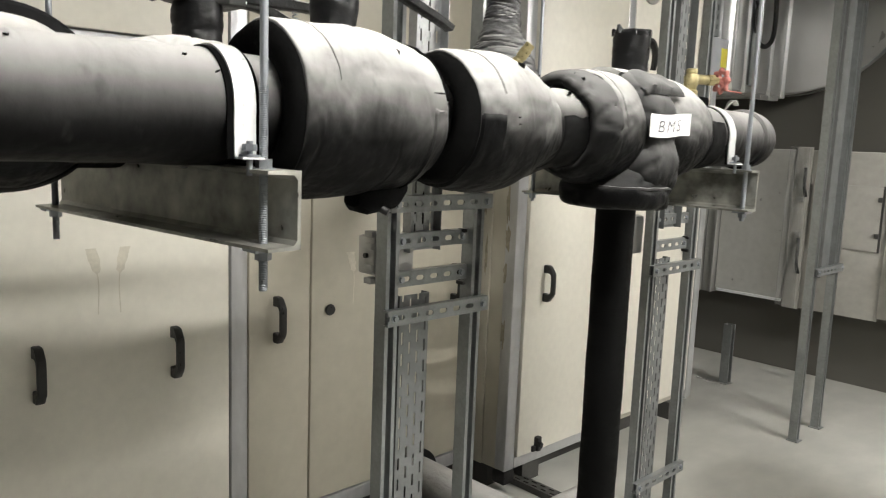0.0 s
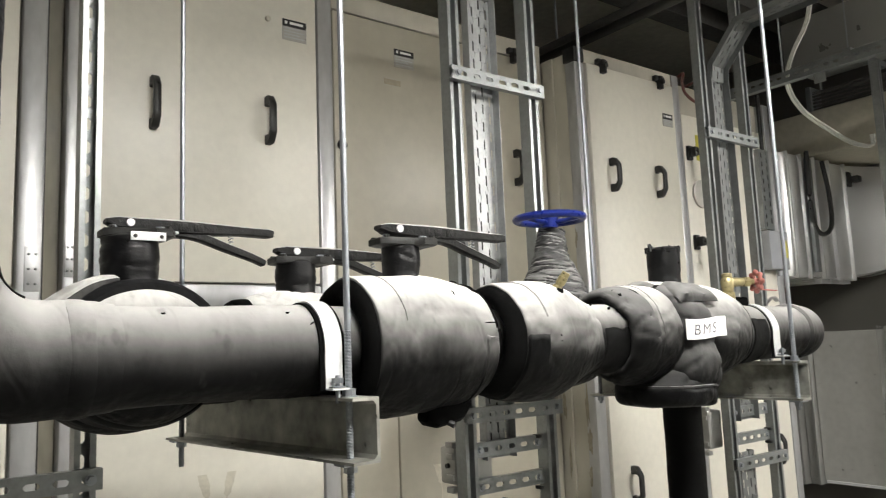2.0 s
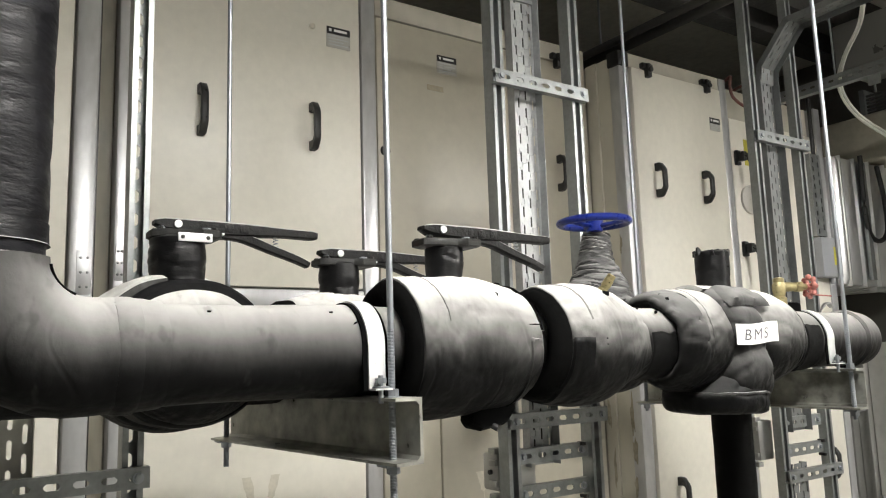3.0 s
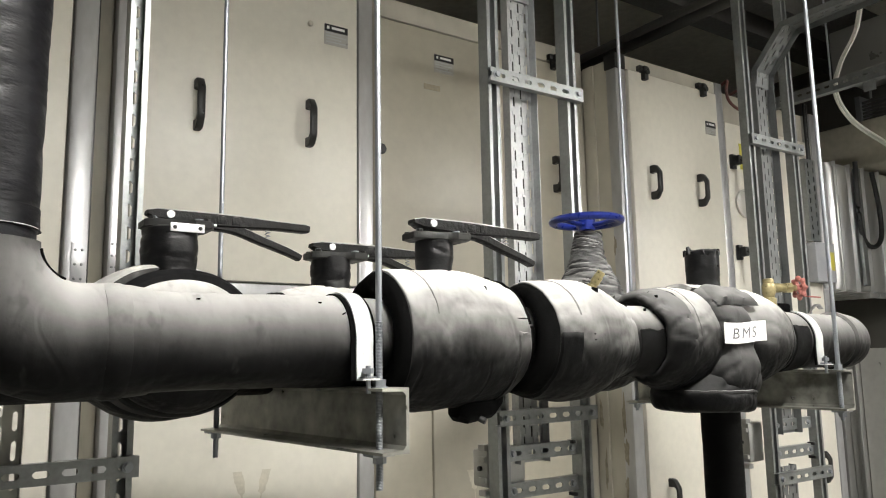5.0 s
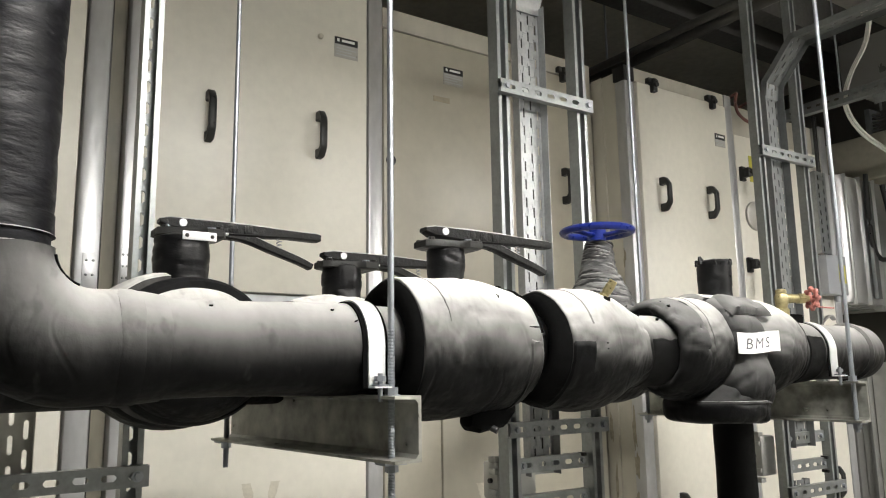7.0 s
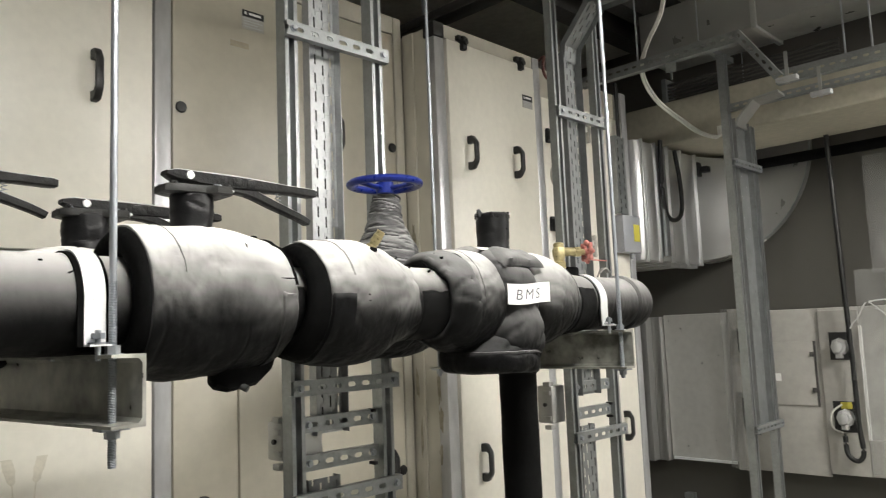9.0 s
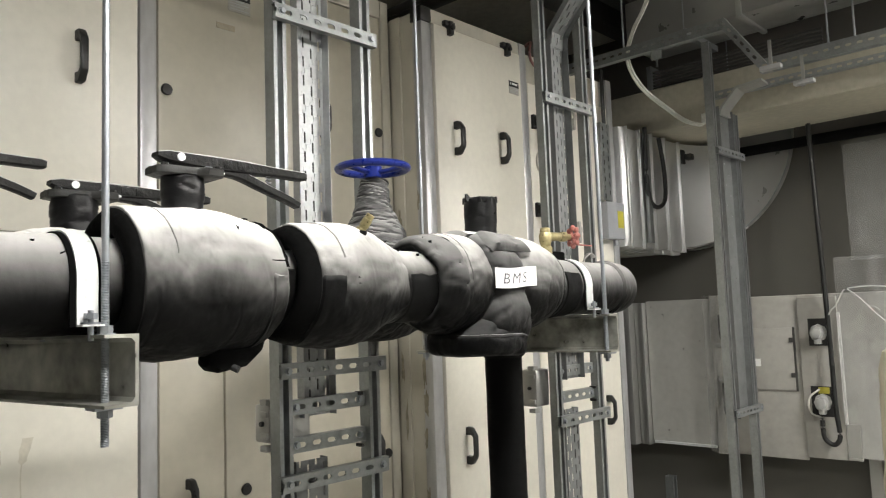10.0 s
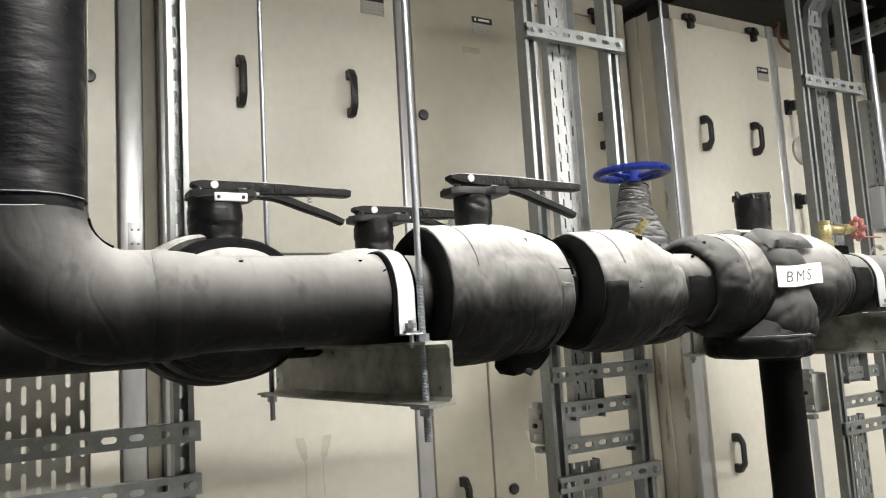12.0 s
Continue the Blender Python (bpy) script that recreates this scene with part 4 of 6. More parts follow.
for q in bm.verts:
    q.co += Vector((0.006, 0.006, 0.004)) * noise.noise(q.co * 24)
part("drain_boss", bm, M_RUBBER_IN, v, "black taped boss under the valve")
part("drain_plug", cyl(B(), (FX + 0.03, 0.922, 1.452), (FX + 0.044, 0.932, 1.444), 0.006, seg=12), M_BLACK, v, "black drain plug")

# strainer body with brass test point
v = thing("pipe_strainer", "dusty foam-wrapped strainer with brass test point", "strainer")
SZ = PZ + 0.003
padded(v, "end_shoulder", [(1.052, 0.062), (1.040, 0.068), (1.029, 0.078), (1.026, 0.089), (1.033, 0.0985), (1.046, 0.1040), (1.058, 0.1062), (1.068, 0.1050)], SZ, M_RUBBER_IN, "black foam end shoulder", 0.0045, 0.0012, (0.0, 0.0), -0.006, 11.0)
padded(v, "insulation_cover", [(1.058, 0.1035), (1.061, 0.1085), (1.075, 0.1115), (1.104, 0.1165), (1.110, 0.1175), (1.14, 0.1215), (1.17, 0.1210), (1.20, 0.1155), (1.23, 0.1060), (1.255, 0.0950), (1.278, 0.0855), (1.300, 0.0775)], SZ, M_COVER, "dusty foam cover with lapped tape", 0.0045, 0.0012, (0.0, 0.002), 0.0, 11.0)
ring_seam(v, FX, SZ, 0.1172, 1.107, 20, 140, 0.0022, M_COVER, (0.0045, 0.0012, 11.0))
tape_patch(v, "tape_band", SZ, (0.1090, 0.1120, 0.1150, 0.1170), (1.059, 1.075, 1.092, 1.105), -120, 6, M_SKIRT, "black tape band", 0.003, 0.0018, (0.0045, 0.0012, 11.0))
tape_patch(v, "tape_band", PZ + 0.001, (0.0768, 0.0750, 0.0745, 0.0745), (1.302, 1.330, 1.360, 1.392), -120, 18, M_DROP, "black tape on the neck", 0.006)
tape_patch(v, "tape_band", PZ, (0.0672, 0.0672, 0.0672), (0.996, 1.012, 1.036), -120, 24, M_DROP, "black tape on the neck", 0.004)
for rr, y, ang, ln, w, ti in ((0.1195, 1.172, 52, 0.022, 0.016, 0.3), (0.1215, 1.128, -2, 0.005, 0.005, 0.0), (0.1215, 1.128, 3, 0.004, 0.004, 0.0), (0.079, 1.292, 58, 0.020, 0.006, 0.6), (0.0765, 1.345, 52, 0.016, 0.007, 0.5), (0.0755, 1.372, 46, 0.014, 0.005, -0.4), (0.0945, 1.256, 62, 0.018, 0.004, 0.7)):
    tear(v, FX, SZ, rr, y, ang, ln, w, ti)
bm = B()
d = Vector((0.45, 0.35, 0.82)).normalized()
p = Vector((FX + 0.045, 1.184, 1.668))
stations = ((-0.02, 0.0095), (0.016, 0.0085), (0.0165, 0.0068), (0.022, 0.0068), (0.0225, 0.0098), (0.026, 0.0104), (0.029, 0.0098), (0.0295, 0.0080), (0.034, 0.0080), (0.0345, 0.0094), (0.050, 0.0094), (0.0505, 0.0084), (0.060, 0.0084), (0.0612, 0.0072))
sweep(bm, [p + d * a for a, _ in stations], [q for _, q in stations], seg=14)
part("test_point", bm, M_BRASS, v, "knurled brass test point")

# three-way control valve
v = thing("control_valve", "foam-wrapped three-way control valve with paper tag", "valve")
KZ = PZ + 0.006
padded(v, "taped_shoulder", [(1.394, 0.070), (1.384, 0.0780), (1.379, 0.086), (1.382, 0.0945), (1.392, 0.1015), (1.406, 0.1065), (1.422, 0.1100), (1.438, 0.1110), (1.448, 0.1090), (1.456, 0.1060)], KZ, M_WRAP, "creased black taped shoulder", 0.006, 0.0030, (0.011, 0.003), 0.010, 3.0, 10)
padded(v, "insulation_cover", [(1.440, 0.1080), (1.447, 0.1115), (1.462, 0.1140), (1.490, 0.1145), (1.512, 0.1110), (1.528, 0.1040), (1.545, 0.0960), (1.57, 0.090)], KZ, M_COVER, "dusty foam cover", 0.004, 0.0016, (0.002, 0.002), 0.0, 17.0)
padded(v, "insulation_cover", [(1.620, 0.088), (1.645, 0.0985), (1.675, 0.1110), (1.715, 0.1165), (1.755, 0.1135), (1.790, 0.1045), (1.816, 0.0935), (1.830, 0.0860), (1.840, 0.0800), (1.842, 0.070)], KZ, M_COVER, "dusty foam cover", 0.004, 0.0014, (0.002, 0.002), 0.0, 23.0)
ring_seam(v, FX, KZ, 0.1118, 1.452, -70, 120, 0.003, M_RUBBER, (0.004, 0.0016, 17.0))
ring_seam(v, FX, KZ, 0.0940, 1.815, -80, 120, 0.003, M_RUBBER, (0.004, 0.0014, 23.0))
tape_patch(v, "tape_band", PZ, (0.0800, 0.0775, 0.0752, 0.0740), (1.848, 1.872, 1.900, 1.930), -110, 30, M_DROP, "black tape on the neck", 0.006)
for y, ang, ln, w, ti in ((1.378, 60, 0.022, 0.010, 0.5), (1.386, 48, 0.020, 0.007, 0.5), (1.384, 74, 0.018, 0.006, 0.3)):
    tear(v, FX, KZ, 0.0935 if ang < 60 else 0.100, y, ang, ln, w, ti)
VY = 1.585


def block(stations, cx, cy, power=0.55, seg=88, lump=0.006, fold=0.006, seed=0.0):
    """A soft upright block: (height, half depth, half width, shift towards the aisle, shift along) stations, with folds in its skin."""
    rings = []
    bm = B()
    for zz, hx, hy, xo, yo in stations:
        ring = []
        for k in range(seg):
            a = 2 * math.pi * k / seg
            c, d = math.cos(a), math.sin(a)
            p = Vector((cx + xo + hx * math.copysign(abs(c) ** power, c), cy + yo + hy * math.copysign(abs(d) ** power, d), zz))
            w = lump * (noise.noise(p * 13 + Vector((seed, 0, 0))) + 0.5 * noise.noise(p * 30))
            w -= fold * max(0, 0.13 - abs(noise.noise(Vector((p.x * 9 + seed, p.y * 9, p.z * 17))))) / 0.13
            ring.append(bm.verts.new(p + Vector((c, d, 0)) * w))
        rings.append(ring)
    ring_strip(bm, rings)
    return bm


def soft(stations, n=5):
    """The same stations with smooth ones between them."""
    pts = [np.array(q) for q in stations]
    ext = [2 * pts[0] - pts[1]] + pts + [2 * pts[-1] - pts[-2]]
    out = []
    for i in range(1, len(ext) - 2):
        a, b, c, d = ext[i - 1:i + 3]
        for k in range(n):
            u = k / n
            out.append(tuple(0.5 * (2 * b + (c - a) * u + (2 * a - 5 * b + 4 * c - d) * u * u + (3 * b - a - 3 * c + d) * u ** 3)))
    return out + [tuple(pts[-1])]


# saddle of wrap that goes over the valve and down to the branch
bm = block(soft(((1.452, 0.090, 0.078, 0.0, 0.006), (1.490, 0.101, 0.084, 0.004, 0.004), (1.530, 0.104, 0.083, 0.006, 0.002), (1.560, 0.101, 0.077, 0.005, 0.0), (1.590, 0.099, 0.073, 0.005, 0.0), (1.620, 0.098, 0.072, 0.004, 0.0), (1.650, 0.092, 0.069, 0.0, -0.004), (1.678, 0.078, 0.064, -0.006, -0.010), (1.698, 0.056, 0.056, -0.012, -0.014), (1.706, 0.036, 0.046, -0.014, -0.014))), FX + 0.014, VY, 0.62, 96, 0.004, 0.0035)
part("body_wrap", bm, M_WRAP, v, "creased black foam wrap")
tape_patch(v, "tape_band", PZ + 0.030, (0.092, 0.092, 0.092, 0.092), (1.510, 1.535, 1.560, 1.590), 60, 112, M_COVER, "dusty tape over the crown", 0.010, 0.006)
# flange at the foot of the valve, taped round and wider along the pipe
bm = block(soft(((1.428, 0.088, 0.078, 0.0, 0.0), (1.433, 0.102, 0.092, 0.0, 0.0), (1.446, 0.110, 0.101, 0.0, 0.0), (1.468, 0.110, 0.101, 0.0, 0.0), (1.482, 0.107, 0.096, 0.0, 0.003), (1.502, 0.103, 0.087, 0.0, 0.008), (1.520, 0.092, 0.074, 0.0, 0.012))), FX + 0.010, VY - 0.014, 0.74, 96, 0.004, 0.003, 5.0)
for q in bm.verts:
    q.co.z += -0.02 * (q.co.y - VY + 0.03) + 0.004 * noise.noise(Vector((q.co.x * 15, q.co.y * 15, 7)))
part("lower_flange_wrap", bm, M_SKIRT, v, "black taped lower flange")
bm = B()
rows = []
for k in range(30):
    a = radians(-80 + 170 * k / 29)
    c, d = math.cos(a), math.sin(a)
    yy = VY - 0.014 + 0.101 * math.copysign(abs(d) ** 0.72, d)
    xx = FX + 0.010 + 0.110 * math.copysign(abs(c) ** 0.72, c)
    zz = 1.4745 - 0.02 * (yy - VY + 0.03) + 0.0035 * noise.noise(Vector((k * 0.35, 2, 9)))
    rows.append([bm.verts.new((xx + e * c, yy + e * d, zz + h)) for e, h in ((-0.006, -0.005), (0.0012, -0.003), (0.0010, 0.001), (-0.010, 0.004))])
for a, b in zip(rows, rows[1:]):
    for i in range(3):
        bm.faces.new((a[i], b[i], b[i + 1], a[i + 1]))
part("tape_edge", bm, M_WRAP, v, "pale lapped tape edge")
neck(v, FX, 1.615, 1.69, 1.795, 0.039, "stem_sleeve", M_TAPE, "ragged black foam stem sleeve")
bm = B()
for k in range(7):
    a = k * 0.9
    q = Vector((FX + 0.034 * math.cos(a), 1.615 + 0.034 * math.sin(a), 1.788))
    cyl(bm, q, q + Vector((0.006 * math.cos(a), 0.006 * math.sin(a), 0.006 + 0.005 * (k % 3))), 0.010, 0.003, seg=6)
part("ragged_edge", bm, M_TAPE, v)

# folded tape over the control valve's shoulder
bm = B()
nu, nv = 22, 18
g = []
for i in range(nu + 1):
    u = i / nu
    row = []
    for j in range(nv + 1):
        w = j / nv
        a = radians(32 + 78 * w)
        yy = 1.525 + 0.145 * u + 0.02 * w + 0.008 * noise.noise(Vector((w * 5, u * 2, 3)))
        rp = 0.006 * noise.noise(Vector((u * 2 + w * 1.5, w * 4 - u * 2.0, 1.3))) + 0.0025 * noise.noise(Vector((u * 4, w * 9, 4)))
        edge = min(u, 1 - u, w, 1 - w)
        rp -= 0.012 * max(0, 0.12 - edge) / 0.12
        row.append(bm.verts.new((FX + 0.022 + (0.105 + rp) * math.cos(a), yy, PZ + 0.030 + (0.096 + rp) * math.sin(a))))
    g.append(row)
for i in range(nu):
    for j in range(nv):
        bm.faces.new((g[i][j], g[i + 1][j], g[i + 1][j + 1], g[i][j + 1]))
part("tape_fold", bm, M_WRAP, v, "wrinkled black tape fold")

# paper tag on the wrapped body
def tag_point(u, w, lift=0.0):
    """A place on the tag: u along it, w up it; its far end curls away from the wrap."""
    return Vector((FX + 0.130 + lift - 0.03 * (u - 0.42) ** 2 + 0.06 * max(0, u - 0.82), 1.508 + 0.139 * u, 1.576 + 0.044 * w + 0.004 * u - 0.002 * math.sin(5 * u)))


tg = thing("paper_tag", "white paper tag with handwritten capital letters", "label")
bm = B()
cols = [[(bm.verts.new(tag_point(k / 16, w)), bm.verts.new(tag_point(k / 16, w, 0.0012))) for w in (0, 0.5, 1)] for k in range(17)]
for a, b in zip(cols, cols[1:]):
    for i in range(2):
        for s in (0, 1):
            bm.faces.new((a[i][s], b[i][s], b[i + 1][s], a[i + 1][s]))
    for i in (0, 2):
        bm.faces.new((a[i][0], b[i][0], b[i][1], a[i][1]))
part("paper", bm, M_WHITE, tg)
fc = bpy.data.curves.new("letters", "FONT")
fc.shear = 0.18
fc.body, fc.size, fc.align_x, fc.space_character, fc.offset = "BMS", 1.0, "LEFT", 1.3, 0.0
tmp = new("letters", fc)
bpy.context.view_layer.update()
me = bpy.data.meshes.new_from_object(tmp.evaluated_get(bpy.context.evaluated_depsgraph_get()))
bpy.data.objects.remove(tmp)
xs = [q.co.x for q in me.vertices]
ys = [q.co.y for q in me.vertices]
for q in me.vertices:
    q.co = tag_point(0.15 + 0.62 * (q.co.x - min(xs)) / (max(xs) - min(xs)), 0.22 + 0.52 * (q.co.y - min(ys)) / (max(ys) - min(ys)), 0.0022)
me.materials.append(M_INK)
lt = new("lettering", me)
lt.parent = tg

# small brass valve with red handwheel
v = thing("drain_valve", "small brass valve with faded red handwheel", "valve")
vy, vz = 1.875, 1.718
bm = lathe(B(), [(1.64, 0.011), (1.672, 0.011), (1.674, 0.017), (1.690, 0.017), (1.694, 0.013), (1.705, 0.016), (1.722, 0.017), (1.730, 0.013), (1.733, 0.014), (1.740, 0.013), (1.742, 0.008)], (FX, vy, 0), "z", 16)
cyl(bm, (FX, vy, vz), (FX, vy + 0.045, vz), 0.013, 0.011, seg=16)
cyl(bm, (FX, vy + 0.045, vz), (FX, vy + 0.062, vz), 0.014, seg=6)
cyl(bm, (FX, vy + 0.062, vz), (FX, vy + 0.085, vz), 0.008, seg=12)
part("valve_body", bm, M_BRASS, v)
bm = B()
rings = []
for k in range(64):
    a = 2 * math.pi * k / 64
    lobe = 0.5 + 0.5 * math.cos(8 * a)
    c = Vector((FX + (0.0205 + 0.004 * lobe) * math.cos(a), vy + 0.085, vz + (0.0205 + 0.004 * lobe) * math.sin(a)))
    out = Vector((math.cos(a), 0, math.sin(a)))
    w = 0.0050 + 0.0028 * lobe
    rings.append([bm.verts.new(c + out * w * math.cos(b) + Vector((0, w * 0.9 * math.sin(b), 0))) for b in np.linspace(0, 2 * math.pi, 11)[:-1]])
ring_strip(bm, rings + [rings[0]], True, (False, False))
for k in range(4):
    a = k * math.pi / 2 + 0.4
    cyl(bm, (FX, vy + 0.083, vz), (FX + 0.021 * math.cos(a), vy + 0.085, vz + 0.021 * math.sin(a)), 0.0045, seg=8)
cyl(bm, (FX, vy + 0.075, vz), (FX, vy + 0.094, vz), 0.009, seg=14)
part("handwheel", bm, M_RED, v, "faded red lobed handwheel")
bm = cyl(B(), (FX + 0.012, vy + 0.09, vz - 0.022), (FX + 0.02, vy + 0.13, vz - 0.026), 0.002, seg=6)
part("wire_tie", bm, M_RED, v)
for ob in v.children:
    ob.data.transform(Matrix.Translation((FX, vy, 0)) @ Matrix.Rotation(radians(-24), 4, "Z") @ Matrix.Translation((-FX, -vy, 0)))
# flap of foam and a clip by the second strap
part("foam_flap", boxes((FX - 0.03, FX + 0.02, 1.885, 1.935, PZ + 0.066, PZ + 0.094), bevel=0.006), M_RUBBER_IN, near_run, "loose black foam flap")
part("clip", sweep(B(), curve_pts([(FX + 0.01, 2.030, PZ + 0.066), (FX + 0.018, 2.037, PZ + 0.085), (FX + 0.02, 2.055, PZ + 0.094), (FX + 0.016, 2.080, PZ + 0.084)], 5), 0.006, 0.002, square=True), M_GALV_DULL, near_run, "small bent metal clip")

# rear valves
v = thing("butterfly_valve", "large insulated butterfly valve with cut foam ring and black lever", "valve", "lever valves on the pipes")
DY = 0.497
DRUM_TURN = Matrix.Rotation(radians(14), 3, "Z")


def drum(prof, wob, dy=0.0, dz=0.0, seg=64):
    """A turned body about the x axis through the first rear valve."""
    bm = lathe(B(), prof, (0, 0, 0), "z", seg, wob=wob, freq=9)
    for q in bm.verts:
        q.co = Vector((RX, DY + dy, PZ + 0.006 + dz)) + DRUM_TURN @ Vector((q.co.z, q.co.x * (1.19 if q.co.y > 0 else 1.19 + 0.9 * q.co.y), q.co.y * (1.0 if q.co.y > 0 else 0.90)))
    return bm


part("insulation_cover", drum(smooth_prof([(-0.12, 0.07), (-0.11, 0.120), (-0.07, 0.144), (-0.02, 0.151), (0.02, 0.149), (0.034, 0.142)], 5), 0.004, -0.022, -0.006), M_COVER, v)
part("foam_ring", drum([(0.026, 0.09), (0.030, 0.1400), (0.036, 0.1425), (0.052, 0.1400), (0.060, 0.133), (0.064, 0.09)], 0.003, -0.004, -0.008), M_FOAM, v, "matt black cut foam ring")
part("front_cover", drum(smooth_prof([(0.050, 0.127), (0.066, 0.1255), (0.084, 0.118), (0.108, 0.099), (0.125, 0.070), (0.13, 0.02)], 6), 0.004, -0.010, -0.014), M_COVER, v)
neck(v, RX, 0.48, 1.70, 1.806, 0.050)
lever_head(v, RX, 0.488, 1.803, 1.0, 0.0, tag=True)
v = thing("butterfly_valve", "insulated butterfly valve on the back pipe with black lever", "valve", "lever valves on the pipes")
end_ring(v, 0.672, 0.084, 0.102, RX, PZ + 0.006)
cover(v, [(0.678, 0.092), (0.70, 0.108), (0.76, 0.122), (0.82, 0.126), (0.90, 0.118), (0.95, 0.10), (0.97, 0.087)], RX, PZ)
neck(v, RX, 0.813, 1.69, 1.772, 0.042)
lever_head(v, RX, 0.82, 1.764, 1.0, 0.0)

# gate valve with blue wheel
v = thing("gate_valve", "tape-wrapped gate valve with blue spoked handwheel", "valve")
WY, WZ, WR = 1.574, 1.916, 0.090
cover(v, [(1.42, 0.087), (1.45, 0.105), (1.51, 0.118), (1.575, 0.122), (1.64, 0.118), (1.70, 0.105), (1.73, 0.087)], RX, PZ)
bm = lathe(B(), smooth_prof([(1.68, 0.105), (1.71, 0.094), (1.745, 0.082), (1.78, 0.064), (1.82, 0.048), (1.87, 0.041), (1.885, 0.036)], 16), (RX, WY, 0), "z", 56, wob=0.005, freq=20)
for q in bm.verts:
    d = Vector((q.co.x - RX, q.co.y - WY, 0))
    u = Vector((q.co.x * 10, q.co.y * 10, q.co.z * 85 + q.co.y * 20))
    q.co -= d.normalized() * 0.0042 * max(0, 0.16 - abs(noise.noise(u))) / 0.16
part("bonnet_wrap", bm, M_BONNET, v, "grey-dusted wrinkled tape bonnet")
part("stem", cyl(B(), (RX, WY, 1.88), (RX, WY, 1.92), 0.012, seg=14), M_BLUE, v)
bm = B()
ring = [Vector((RX + WR * math.cos(a), WY + WR * math.sin(a), WZ)) for a in np.linspace(0, 2 * math.pi, 57)[:-1]]
rings = []
for i, c in enumerate(ring):
    rad = (c - Vector((RX, WY, WZ))).normalized()
    rings.append([bm.verts.new(c + rad * 0.012 * math.cos(b) + Vector((0, 0, 0.010 * math.sin(b)))) for b in np.linspace(0, 2 * math.pi, 11)[:-1]])
ring_strip(bm, rings + [rings[0]], True, (False, False))
wheel = part("handwheel", bm, M_BLUE, v, "blue enamelled handwheel")
for a in (0.5, 0.5 + 2.094, 0.5 + 4.189):
    bm = B()
    c = Vector((RX, WY, WZ - 0.012))
    e = Vector((RX + WR * math.cos(a), WY + WR * math.sin(a), WZ))
    sweep(bm, [c, c.lerp(e, 0.5) - Vector((0, 0, 0.002)), e], [0.015, 0.011, 0.012], [0.008, 0.006, 0.007], seg=10)
    part("spoke", bm, M_BLUE, wheel)
part("hub", lathe(B(), [(WZ - 0.025, 0.022), (WZ + 0.004, 0.024), (WZ + 0.008, 0.018)], (RX, WY, 0), "z", 18), M_BLUE, wheel)


# ---------------------------------------------------------------- hanger beams
def hanger(front, back, z_top, ext, tail):
    """A channel on two rods; front and back are the rods' places in plan."""
    t = thing("pipe_hanger", "galvanised channel beam hung on threaded rods under the pipes", "pipe hanger", "pipe hangers")
    h, fl, th, r = 0.098, 0.050, 0.0055, 0.006
    z0 = z_top - h
    f, b = Vector((*front, 0)), Vector((*back, 0))
    along = (f - b).normalized()
    side = Vector((0, 0, 1)).cross(along)
    a0, a1 = b - along * 0.022, f + along * ext
    sec = [(0.026, z0), (0.026, z_top), (0.026 - fl, z_top), (0.026 - fl, z_top - th * 0.8), (0.026 - th - r, z_top - th), (0.026 - th, z_top - th - r), (0.026 - th, z0 + th + r), (0.026 - th - r, z0 + th), (0.026 - fl, z0 + th * 0.8), (0.026 - fl, z0)]
    bm = B()
    rings = [[bm.verts.new(q + side * u + Vector((0, 0, w))) for u, w in sec] for q in (a0, a1)]
    ring_strip(bm, rings)
    part("channel_beam", bm, M_STEEL, t, "grey steel channel with stained web", smooth=False)
    for q in (f, b):
        rx, y = q.x, q.y
        bm = cyl(B(), (rx, y, z0 - tail), (rx, y, CEIL_Z), 0.0052, seg=16)
        rod = part("threaded_rod", bm, M_ZINC, t, "zinc threaded rod")
        bm = B()
        prof, z = [], z0 - tail + 0.002
        while z < z_top + 0.10:
            prof += [(z, 0.0052), (z + 0.0008, 0.0060), (z + 0.0016, 0.0052)]
            z += 0.0022
        lathe(bm, prof, (rx, y, 0), "z", 14)
        part("thread", bm, M_ZINC, rod)
        bm = hexnut(B(), (rx, y, z_top + 0.0015), 0.0105, 0.011)
        cyl(bm, (rx, y, z_top), (rx, y, z_top + 0.0015), 0.014, seg=18)
        part("nut", bm, M_ZINC, t)
        bm = hexnut(B(), (rx, y, z0 - 0.0155), 0.0105, 0.011)
        part("nut", bm, M_ZINC, t)
        bm = boxes((rx - 0.016, rx + 0.016, y - 0.020, y + 0.018, z0 - 0.0045, z0 - 0.0005))
        part("washer_plate", bm, M_ZINC, t)
    return t


